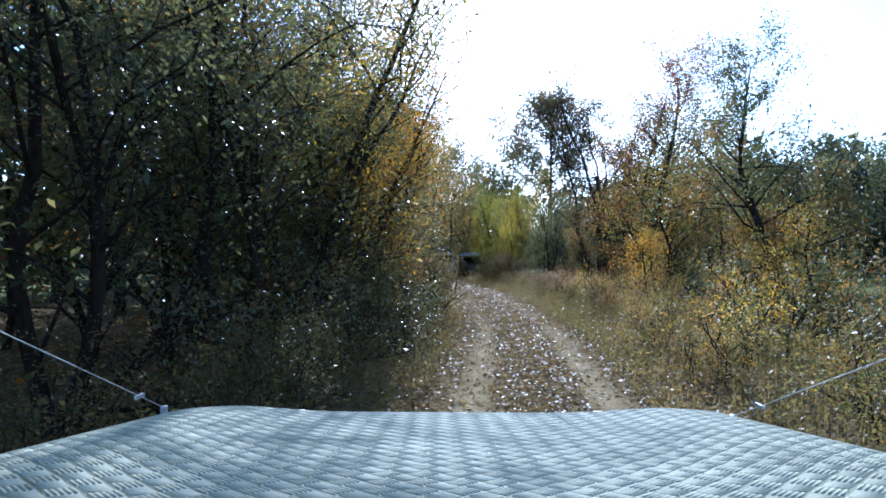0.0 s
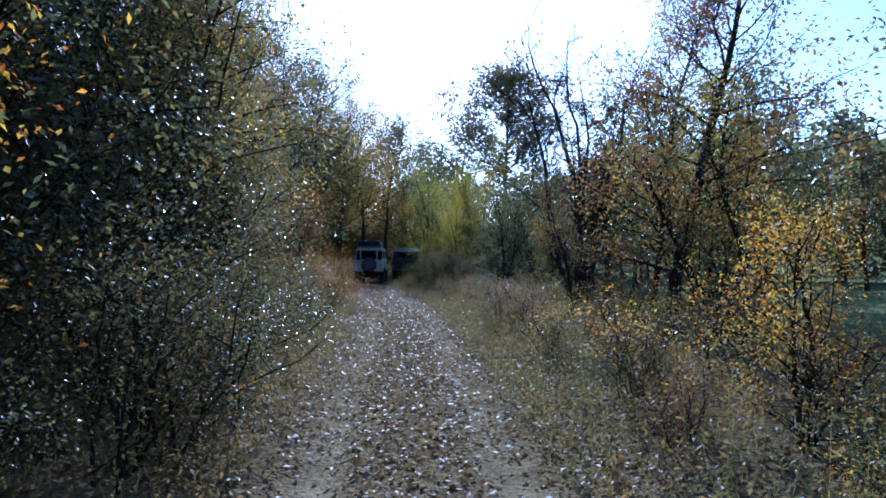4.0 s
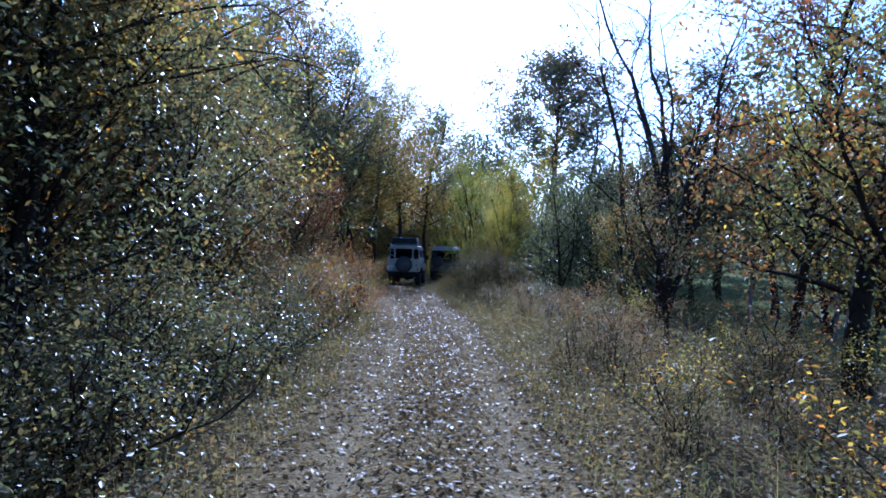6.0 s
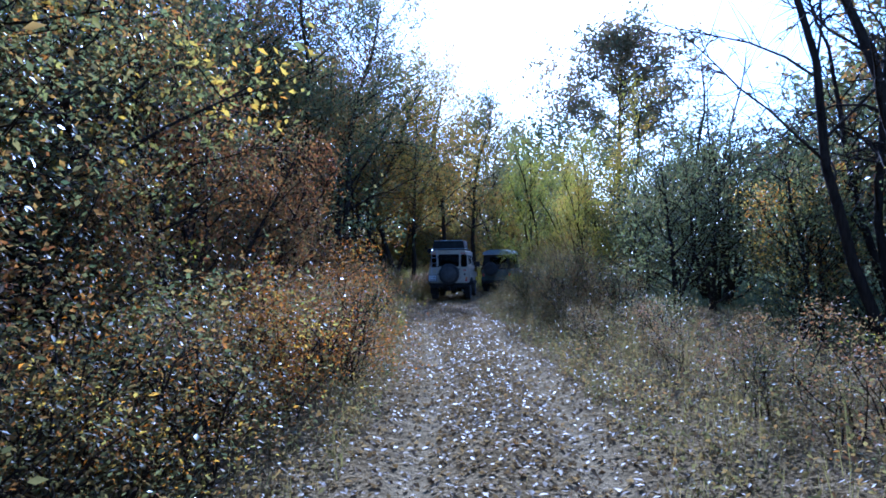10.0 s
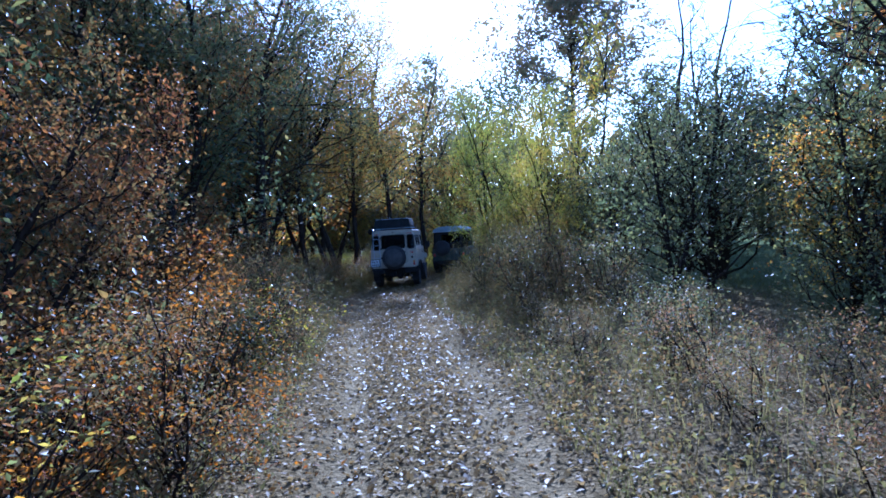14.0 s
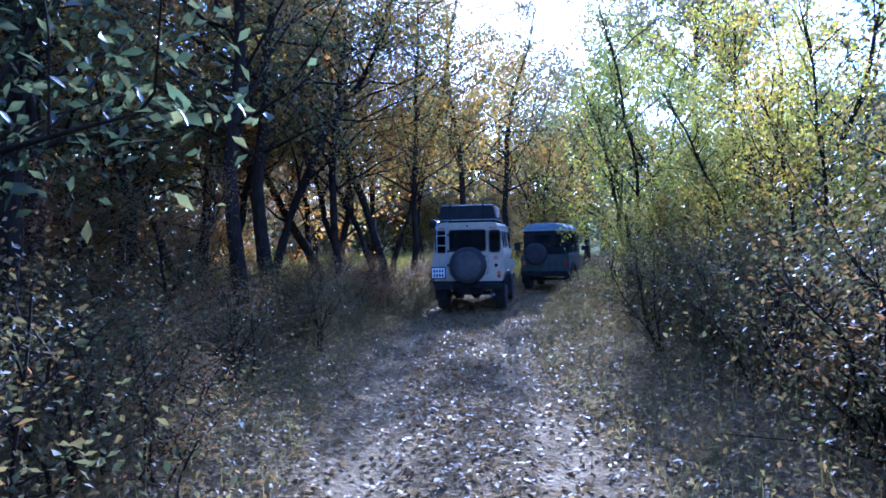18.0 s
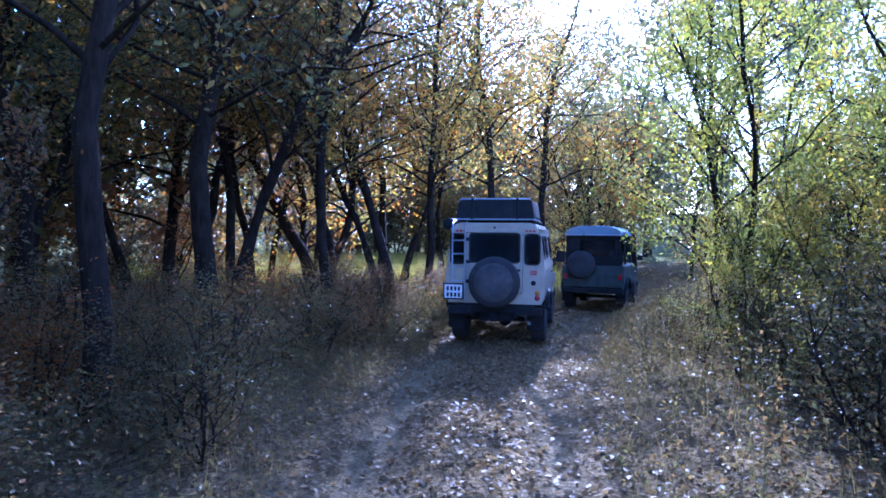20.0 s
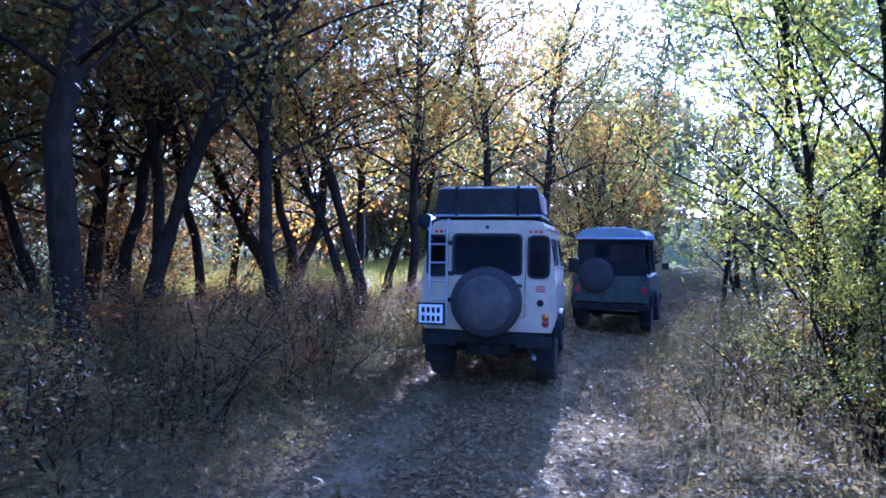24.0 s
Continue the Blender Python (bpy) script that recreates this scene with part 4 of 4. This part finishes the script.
def white_car(place):
    car = tagged(new("off_road_car"), "white boxy off-road car with a packed roof tent and spare wheel", "car")
    # rear wall with the two corner windows and the door's opening
    edge = [(-side_profile(z), z) for z in (0.76, 0.9, 1.02, 1.36, 2.0)] + [(-0.74, 2.1)]
    outer = edge + [(-x, z) for x, z in reversed(edge)]
    corner_r, corner_l = rounded(0.23, 0.5, 0.07, 0.665, 1.73), rounded(0.23, 0.5, 0.06, -0.665, 1.73)
    door_hole = rounded(1.0, 1.1, 0.05, 0.0, 1.48)
    part("rear_panel", holed(outer, [corner_r, corner_l, door_hole], 0.0, 0.04, "y"), WHITE, car)
    window("corner_window", corner_r, -0.012, 0.02, "y", car)
    window("corner_window", corner_l, -0.012, 0.02, "y", car)
    pane_hole = rounded(0.86, 0.48, 0.06, 0.0, 1.75)
    door = part("rear_door", holed(rounded(0.98, 1.08, 0.05, 0.0, 1.48), [pane_hole], -0.018, 0.022, "y"), WHITE, car, "white rear door with a large dark window")
    window("rear_window", pane_hole, -0.03, 0.0, "y", door)
    part("door_handle", box(0.37, 0.46, -0.06, -0.018, 1.34, 1.38, 0.008), BLACK, door)
    for z in (1.15, 1.5, 1.9):
        part("hinge", box(-0.51, -0.43, -0.045, -0.016, z - 0.03, z + 0.03, 0.006), BLACK, door)
    # sides with window openings
    for s in (-1, 1):
        for name, y0, y1, wins in (("rear_side", 0.0, 1.75, (rounded(0.62, 0.36, 0.06, 0.48, 1.76), rounded(0.62, 0.36, 0.06, 1.24, 1.76))),
                                   ("front_door", 1.77, 2.62, (rounded(0.66, 0.42, 0.06, 2.2, 1.72),))):
            bm = holed([(y0, 1.36), (y1, 1.36), (y1, 2.1), (y0, 2.1)], wins, 0.0, 0.025, "x")
            lean = Matrix.Translation((s * 0.87, 0, 1.36)) @ Matrix.Rotation(-s * 0.15, 4, "Y") @ Matrix.Translation((0, 0, -1.36))
            upper = part("side_panel" if name == "rear_side" else "door_top", bm, WHITE, car)
            upper.matrix_local = lean
            for w in wins:
                fr = window("side_window", w, -0.006, 0.03, "x", upper)
            lower = [(side_profile(z) * s, z) for z in (0.78, 0.9, 1.02, 1.2, 1.36)] + [((side_profile(z) - 0.03) * s, z) for z in (1.36, 1.02, 0.78)]
            low = part("lower_panel" if name == "rear_side" else "front_door", prism(lower, y0 if y0 else 0.04, y1), WHITE, car)
            if name == "front_door":
                part("door_handle", box(s * 0.9 - 0.02, s * 0.9 + 0.02, 1.86, 1.98, 1.24, 1.27, 0.006), BLACK, low)
        arch = [(0.78 + 0.5 * math.cos(a), 0.5 + 0.5 * math.sin(a)) for a in np.linspace(0.35, math.pi - 0.35, 10)]
        arch += [(0.78 + 0.43 * math.cos(a), 0.5 + 0.43 * math.sin(a)) for a in np.linspace(math.pi - 0.35, 0.35, 10)]
        x0, x1 = sorted((s * 0.87, s * 0.95))
        part("wheel_arch", prism(arch, x0, x1, "x", 0.01), BLACK, car)
        part("sill", box(s * 0.86 - 0.03, s * 0.86 + 0.03, 1.2, 2.7, 0.68, 0.78, 0.01), BLACK, car)
        part("rain_gutter", box(s * 0.79 - 0.02, s * 0.79 + 0.02, 0.0, 2.7, 2.07, 2.1, 0.006), WHITE, car)
        mir = part("mirror", box(s * 1.05 - 0.09, s * 1.05 + 0.09, 2.66, 2.74, 1.42, 1.66, 0.02), BLACK, car)
        part("mirror_arm", rod([(s * 0.86, 2.72, 1.4), (s * 1.0, 2.72, 1.5)], 0.012), BLACK, mir)
        wx0, wx1 = sorted((s * 0.62, s * 0.9))
        part("wing", prism([(2.64, 0.75), (2.64, 1.2), (3.75, 1.14), (3.78, 0.9), (3.5, 0.9), (3.4, 1.0), (2.9, 1.0), (2.8, 0.75)], wx0, wx1, "x", 0.015), WHITE, car)
        part("headlight", lathe(((0.1, 0.0), (0.1, 0.02), (0.06, 0.035), (0.01, 0.04)), (s * 0.66, 3.76, 1.0), "y", 20), PLATE, car, smooth=True)
        for zz, mat, nm in ((0.97, AMBER, "indicator_light"), (0.88, RED, "tail_light")):
            part(nm, lathe(((0.045, 0.02), (0.045, -0.02), (0.035, -0.035), (0.005, -0.04)), (s * 0.76, -0.005, zz), "y", 18), mat, car, smooth=True)
        part("mudflap", box(s * 0.72 - 0.15, s * 0.72 + 0.15, 0.2, 0.215, 0.28, 0.76, 0.004), BLACK, car)
        part("bumperette", box(s * 0.62 - 0.22, s * 0.62 + 0.22, -0.07, 0.05, 0.56, 0.7, 0.015), BLACK, car)
        for y in (0.78, 3.3):
            wheel(car, s * 0.74, y)
    part("roof", prism([(-0.76, 2.09), (-0.72, 2.17), (-0.6, 2.2), (0.6, 2.2), (0.72, 2.17), (0.76, 2.09)], 0.0, 2.66, "y", 0.015), WHITE, car)
    part("cab_floor", box(-0.8, 0.8, 0.06, 2.6, 0.74, 0.8, 0.01), BLACK, car)
    for k, (x, y) in enumerate(((-0.38, 2.05), (0.38, 2.05))):
        seat = part("seat", box(x - 0.24, x + 0.24, y - 0.22, y + 0.25, 0.8, 1.12, 0.05), BLACK, car)
        part("seat_back", box(x - 0.23, x + 0.23, y - 0.3, y - 0.16, 1.1, 1.75, 0.05), BLACK, seat)
    part("load_cover", box(-0.76, 0.76, 0.1, 1.3, 0.8, 1.42, 0.05), BLACK, car)
    screen = rounded(1.34, 0.42, 0.06, 0.0, 1.78)
    part("screen_frame", holed([(-0.86, 1.36), (0.86, 1.36), (0.76, 2.1), (-0.76, 2.1)], [screen], 2.62, 2.66, "y"), WHITE, car)
    window("windscreen", screen, 2.625, 2.665, "y", car)
    part("bonnet", prism([(-0.62, 1.16), (-0.58, 1.24), (0.58, 1.24), (0.62, 1.16)], 2.66, 3.76, "y", 0.012), WHITE, car)
    grille = part("grille", box(-0.5, 0.5, 3.74, 3.77, 0.78, 1.16, 0.006), BLACK, car)
    for k in range(5):
        part("grille_bar", box(-0.46, 0.46, 3.77, 3.785, 0.84 + 0.06 * k, 0.86 + 0.06 * k, 0.003), STEEL, grille)
    part("front_bumper", box(-0.88, 0.88, 3.78, 3.92, 0.58, 0.74, 0.015), BLACK, car)
    part("crossmember", box(-0.74, 0.74, -0.02, 0.1, 0.6, 0.74, 0.012), BLACK, car)
    part("chassis_rail", box(-0.42, -0.32, 0.1, 3.7, 0.5, 0.66, 0.01), BLACK, car)
    part("chassis_rail", box(0.32, 0.42, 0.1, 3.7, 0.5, 0.66, 0.01), BLACK, car)
    for y in (0.78, 3.3):
        ax = part("axle", rod([(-0.66, y, 0.4), (0.66, y, 0.4)], 0.045), BLACK, car)
        part("differential", lathe(((0.03, -0.14), (0.13, -0.06), (0.13, 0.06), (0.03, 0.14)), (0.1, y, 0.4), "y", 16), BLACK, ax, smooth=True)
    part("tow_hitch", box(-0.06, 0.06, -0.16, 0.0, 0.46, 0.6, 0.01), BLACK, car)
    part("fuel_tank", box(-0.3, 0.3, 0.12, 0.5, 0.42, 0.6, 0.03), BLACK, car)
    # spare wheel in its cover, on the door
    spare = new("spare_wheel")
    spare.parent = car
    spare.location = (0.02, -0.16, 1.15)
    part("tyre", lathe(((0.2, 0.12), (0.41, 0.13), (0.45, 0.09), (0.45, -0.07), (0.41, -0.12), (0.2, -0.11)), (0, 0, 0), "y", 36), RUBBER, spare, smooth=True)
    part("wheel_cover", lathe(((0.35, -0.1), (0.34, -0.125), (0.2, -0.14), (0.05, -0.145), (0.01, -0.145)), (0, 0, 0), "y", 32), COVER, spare, "dusty grey spare-wheel cover", smooth=True)
    part("wheel_carrier", box(-0.08, 0.08, 0.1, 0.15, -0.1, 0.1, 0.01), BLACK, spare)
    # ladder over the corner window
    ladder = new("ladder")
    ladder.parent = car
    for x in (-0.75, -0.52):
        part("rail", rod([(x, -0.09, 0.8), (x, -0.09, 2.02), (x, -0.02, 2.2), (x, 0.2, 2.235)], 0.014), STEEL, ladder)
    for k in range(5):
        part("rung", rod([(-0.75, -0.09, 0.92 + 0.24 * k), (-0.52, -0.09, 0.92 + 0.24 * k)], 0.011), STEEL, ladder)
    for z in (0.86, 1.95):
        part("bracket", rod([(-0.75, -0.09, z), (-0.75, 0.0, z)], 0.01), STEEL, ladder)
    # plate with unreadable characters, stickers
    part("plate_frame", box(-0.905, -0.535, -0.112, -0.1, 0.825, 1.115, 0.004), BLACK, car)
    plate = part("number_plate", box(-0.88, -0.56, -0.125, -0.112, 0.85, 1.09, 0.004), PLATE, car, "white two-line number plate")
    for row, (z, n) in enumerate(((1.02, 4), (0.91, 4))):
        for k in range(n):
            part("character_bar", box(-0.84 + 0.068 * k, -0.8 + 0.068 * k, -0.129, -0.1255, z - 0.036, z + 0.036, 0), BLACK, plate)
    for x in (-0.64, 0.6):
        for k in range(3):
            part("sticker", box(x + 0.065 * k - 0.06, x + 0.065 * k - 0.015, -0.004, 0.0, 2.03, 2.07, 0), RED, car)
    for dz in (-0.03, 0.0, 0.03):
        part("sticker", box(0.63, 0.75, -0.004, 0.0, 1.32 + dz - 0.009, 1.32 + dz + 0.009, 0), RED, car)
    part("badge", lathe(((0.045, 0.0), (0.045, -0.008), (0.01, -0.01)), (0.69, -0.002, 1.14), "y", 18), BLACK, car)
    part("third_brake_light", box(-0.02, 0.02, -0.03, 0.0, 2.09, 2.13, 0.004), BLACK, car)
    # roof rack, tent and rolled awning
    rack = new("roof_rack")
    rack.parent = car
    for x in (-0.66, 0.66):
        part("rail", rod([(x, -0.02, 2.235), (x, 2.5, 2.235)], 0.018), BLACK, rack)
        for y in (0.2, 1.3, 2.4):
            part("rack_foot", rod([(x * 1.14, y, 2.1), (x, y, 2.235)], 0.014), BLACK, rack)
    for k in range(6):
        part("crossbar", rod([(-0.66, 0.1 + 0.46 * k, 2.235), (0.66, 0.1 + 0.46 * k, 2.235)], 0.014), BLACK, rack)
    tent = part("roof_tent", prism([(-0.68, 2.255), (-0.7, 2.295), (-0.65, 2.575), (-0.6, 2.615), (0.6, 2.615), (0.65, 2.575), (0.7, 2.295), (0.68, 2.255)], -0.04, 1.5, "y", 0.02), CANVAS, car,
                "packed dark grey roof tent")
    part("tent_base", box(-0.7, 0.7, -0.06, 1.52, 2.245, 2.270, 0.005), ALLOY, tent)
    for y in (-0.03, 1.48):
        part("tent_edge", rod([(-0.62, y, 2.615), (0.62, y, 2.615)], 0.014), ALLOY, tent)
    for x in (-0.4, 0.4):
        part("strap", box(x - 0.02, x + 0.02, -0.07, 1.53, 2.255, 2.630, 0.004), BLACK, tent)
    awn = part("awning", lathe(((0.02, 0.0), (0.1, 0.01), (0.11, 0.1), (0.11, 1.9), (0.1, 1.99), (0.02, 2.0)), (-0.86, 0.05, 2.18), "y", 16), BLACK, car, "rolled black awning bag", smooth=True)
    part("awning_bracket", box(-0.8, -0.66, 0.5, 0.54, 2.2, 2.26, 0.004), STEEL, awn)
    part("exhaust_pipe", rod([(0.5, 0.6, 0.45), (0.62, 0.05, 0.42)], 0.028), STEEL, car)
    car.matrix_world = place
    return car


def green_car(place):
    car = tagged(new("canvas_top_car"), "dark green off-road car with a pale canvas roof", "car")
    for s in (-1, 1):
        lower = [(s * x, z) for x, z in ((0.76, 0.62), (0.8, 0.8), (0.8, 1.2), (0.74, 1.24), (0.74, 0.66))]
        part("side_panel", prism(lower, 0.0, 2.2), DARK_GREEN, car)
        x0, x1 = sorted((s * 0.5, s * 0.8))
        part("wing", prism([(2.2, 0.62), (2.2, 1.16), (3.3, 1.06), (3.34, 0.8), (2.5, 0.62)], x0, x1, "x", 0.02), DARK_GREEN, car)
        arch = [(0.62 + 0.47 * math.cos(a), 0.46 + 0.47 * math.sin(a)) for a in np.linspace(0.3, math.pi - 0.3, 10)]
        arch += [(0.62 + 0.41 * math.cos(a), 0.46 + 0.41 * math.sin(a)) for a in np.linspace(math.pi - 0.3, 0.3, 10)]
        x0, x1 = sorted((s * 0.78, s * 0.88))
        part("wheel_arch", prism(arch, x0, x1, "x", 0.01), BLACK, car)
        for y in (0.62, 2.75):
            wheel(car, s * 0.7, y, 0.37, 0.24, BLACK)
        part("roll_bar", rod([(s * 0.7, 0.12, 1.22), (s * 0.66, 0.14, 2.0), (s * 0.66, 2.0, 2.04), (s * 0.7, 2.2, 1.24)], 0.026), BLACK, car)
        part("roll_bar", rod([(s * 0.7, 1.1, 1.22), (s * 0.66, 1.1, 2.02)], 0.026), BLACK, car)
        part("tail_light", box(s * 0.7 - 0.05, s * 0.7 + 0.05, -0.03, 0.0, 0.86, 1.0, 0.01), RED, car)
        part("mirror", box(s * 0.98 - 0.08, s * 0.98 + 0.08, 2.16, 2.2, 1.3, 1.46, 0.02), BLACK, car)
        part("mudflap", box(s * 0.7 - 0.13, s * 0.7 + 0.13, 0.16, 0.175, 0.25, 0.64, 0.003), BLACK, car)
    part("tailgate", box(-0.74, 0.74, -0.02, 0.03, 0.66, 1.22, 0.012), DARK_GREEN, car)
    part("tub_floor", box(-0.76, 0.76, 0.02, 2.2, 0.6, 0.66, 0.01), BLACK, car)
    part("canvas_back", holed([(-0.74, 1.22), (0.74, 1.22), (0.7, 2.02), (-0.7, 2.02)], [rounded(0.9, 0.4, 0.06, 0.1, 1.68)], 0.06, 0.075, "y"), BLACK, car, "dark canvas back with a clear window")
    part("rear_pane", prism(rounded(0.9, 0.4, 0.06, 0.1, 1.68), 0.065, 0.069), GLASS, car)
    arc = [(-0.74, 2.0), (-0.72, 2.1), (-0.6, 2.2), (-0.3, 2.26), (0.3, 2.26), (0.6, 2.2), (0.72, 2.1), (0.74, 2.0)]
    part("canvas_roof", prism(arc, -0.02, 2.15, "y", 0.02), PALE_CANVAS, car, "pale grey canvas roof")
    part("roof_edge", rod([(-0.74, -0.03, 2.02), (0.74, -0.03, 2.02)], 0.02), STEEL, car)
    screen = rounded(1.24, 0.42, 0.05, 0.0, 1.66)
    part("screen_frame", holed([(-0.76, 1.24), (0.76, 1.24), (0.7, 2.02), (-0.7, 2.02)], [screen], 2.16, 2.2, "y"), DARK_GREEN, car)
    part("windscreen", prism(screen, 2.176, 2.184), GLASS, car)
    part("bonnet", prism([(-0.5, 1.06), (-0.46, 1.16), (0.46, 1.16), (0.5, 1.06)], 2.2, 3.3, "y", 0.012), DARK_GREEN, car)
    part("grille", box(-0.5, 0.5, 3.28, 3.34, 0.66, 1.06, 0.01), BLACK, car)
    part("front_bumper", box(-0.82, 0.82, 3.36, 3.46, 0.48, 0.62, 0.012), BLACK, car)
    part("rear_bumper", box(-0.8, 0.8, -0.1, 0.0, 0.5, 0.62, 0.012), BLACK, car)
    for y in (0.62, 2.75):
        part("axle", rod([(-0.6, y, 0.37), (0.6, y, 0.37)], 0.045), BLACK, car)
    for x in (-0.38, 0.38):
        part("seat", box(x - 0.22, x + 0.22, 1.3, 1.42, 0.9, 1.6, 0.05), BLACK, car)
    spare = new("spare_wheel")
    spare.parent = car
    spare.location = (-0.28, -0.14, 1.24)
    part("tyre", lathe(((0.19, 0.1), (0.33, 0.11), (0.365, 0.08), (0.365, -0.06), (0.33, -0.1), (0.19, -0.09)), (0, 0, 0), "y", 32), RUBBER, spare, smooth=True)
    part("rim", lathe(((0.2, -0.04), (0.18, -0.07), (0.06, -0.06), (0.01, -0.06)), (0, 0, 0), "y", 24), STEEL, spare, smooth=True)
    part("wheel_carrier", box(-0.06, 0.06, 0.08, 0.13, -0.08, 0.08, 0.01), BLACK, spare)
    car.matrix_world = place
    return car


def chequer_car(place):
    """The front of the car that is driven, from the scuttle forwards."""
    car = tagged(new("chequer_plate_car"), "front of an off-road car with an aluminium chequer-plate bonnet", "car")
    def top(x, y):
        a = abs(x)
        return 1.235 - 0.136 * (y - 1.14) + 0.014 * math.exp(-((a - 0.56) / 0.16) ** 2) - 0.03 * max(0.0, (a - 0.66) / 0.16) ** 2 - 0.03 * max(0, (y - 1.68) / 0.08) ** 2
    xs, ys = np.linspace(-0.82, 0.82, 84), np.linspace(0.5, 1.77, 56)
    bm = bmesh.new()
    grid = [[bm.verts.new((x, y, top(x, y))) for x in xs] for y in ys]
    for j in range(len(ys) - 1):
        for i in range(len(xs) - 1):
            bm.faces.new((grid[j][i], grid[j][i + 1], grid[j + 1][i + 1], grid[j + 1][i]))
    bmesh.ops.solidify(bm, geom=list(bm.faces), thickness=0.012)
    hood = part("bonnet", bm, CHEQUER, car, "aluminium chequer-plate bonnet", smooth=True)
    vs, fs = [], []
    pitch = 0.036
    for i in range(-18, 66):
        for j in range(-18, 66):
            cx, cy, ori = (i - j) * pitch * 0.7071, 0.53 + (i + j) * pitch * 0.7071, 1 if (i + j) % 2 else -1
            if abs(cx) > 0.755 or not 0.53 < cy < 1.73:
                continue
            a = ori * math.pi / 4
            ux, uy, px, py = math.cos(a), math.sin(a), -math.sin(a), math.cos(a)
            for k in range(-2, 3):
                ox, oy = cx + px * k * 0.0068, cy + py * k * 0.0068
                b = len(vs)
                for su, sv, dz in ((-1, -1, 0), (1, -1, 0), (1, 1, 0), (-1, 1, 0), (-0.9, -0.6, 1), (0.9, -0.6, 1), (0.9, 0.6, 1), (-0.9, 0.6, 1)):
                    x, y = ox + ux * su * 0.0158 + px * sv * 0.0023, oy + uy * su * 0.0158 + py * sv * 0.0023
                    vs.append((x, y, top(x, y) + (0.0017 if dz else -0.0005)))
                fs += [(b + 4, b + 5, b + 6, b + 7), (b, b + 1, b + 5, b + 4), (b + 1, b + 2, b + 6, b + 5), (b + 2, b + 3, b + 7, b + 6), (b + 3, b, b + 4, b + 7)]
    me = mesh_from("tread_pattern", vs, fs)
    me.materials.append(TREAD)
    o = tagged(new("tread_pattern", me), "raised chequer bars", kind="stuff")
    o.parent = hood
    for s in (-1, 1):
        x0, x1 = sorted((s * 0.8, s * 0.9))
        part("wing", prism([(0.5, 0.8), (0.5, 1.2), (1.5, 1.1), (1.78, 1.04), (1.82, 0.8), (1.6, 0.8), (1.45, 0.95), (0.95, 0.95), (0.8, 0.75)], x0, x1, "x", 0.015), WHITE, car)
        wheel(car, s * 0.74, 1.2)
        part("headlight", lathe(((0.1, 0.0), (0.1, 0.02), (0.06, 0.035), (0.01, 0.04)), (s * 0.62, 1.8, 0.95), "y", 20), PLATE, car, smooth=True)
        cable = part("cable", rod([(s * 0.775, 1.74, 1.15 - 0.008 * s), (s * 0.74, 1.05, 1.43 - 0.01 * s), (s * 0.7, 0.35, 1.714 - 0.012 * s)], 0.0013), STEEL, car, "thin steel cable")
        part("cable_clamp", box(s * 0.767 - 0.004, s * 0.767 + 0.004, 1.56, 1.6, 1.21 - 0.008 * s, 1.22 - 0.008 * s, 0.001), STEEL, cable)
        part("cable_eye", box(s * 0.775 - 0.007, s * 0.775 + 0.007, 1.73, 1.75, 1.11, 1.155 - 0.008 * s, 0.003), STEEL, cable)
        part("washer_jet", box(s * 0.42 - 0.03, s * 0.42 + 0.03, 1.7, 1.73, 1.14, 1.158, 0.004), STEEL, car)
    part("grille", box(-0.5, 0.5, 1.76, 1.8, 0.78, 1.09, 0.01), BLACK, car)
    part("inner_wing", box(-0.58, 0.58, 0.5, 1.7, 0.6, 1.0, 0.02), BLACK, car)
    part("front_bumper", box(-0.88, 0.88, 1.82, 1.96, 0.56, 0.72, 0.015), BLACK, car)
    part("axle", rod([(-0.66, 1.2, 0.4), (0.66, 1.2, 0.4)], 0.05), BLACK, car)
    car.matrix_world = place
    return car


white_car(pose(0.74, 48.6, float(height(0.8, 49.6)), 0, 0, -5.0))
green_car(pose(3.0, 54.3, float(height(3.2, 55.2)) - 0.01, 0, 0, -15))
chequer_car(pose(-0.04, -0.298, 0.01, 0, 1.2, -0.6))


def fence_stake(x, y, tall, lean):
    """A weathered wooden stake with a chamfered head."""
    root = tagged(new("fence_stake"), "weathered grey wooden fence stake at the meadow's edge", "post", "stakes of the old fence")
    bm = lathe(((0.05, -0.2), (0.048, tall * 0.5), (0.044, tall), (0.02, tall + 0.05)), (0, 0, 0), "z", 9)
    part("stake", bm, STAKE_WOOD, root)
    if lean > 4:
        part("brace", rod([(0.0, 0.0, tall * 0.8), (0.35, 0.1, -0.1)], 0.025), STAKE_WOOD, root)
    root.matrix_world = pose(x, y, float(height(x, y)), 0, lean, 40 * x)


STAKE_WOOD = rough_material("weathered_wood", (0.06, 0.05, 0.042), (0.17, 0.145, 0.12), 20, 0.9, 0.6, (1, 1, 0.15))
for x, y, tall, lean in ((9.3, 17.6, 1.1, 3), (9.6, 20.4, 1.05, -4), (9.9, 23.2, 1.15, 6), (10.1, 26.2, 1.0, -2), (10.0, 29.4, 1.1, 5)):
    fence_stake(x, y, tall, lean)
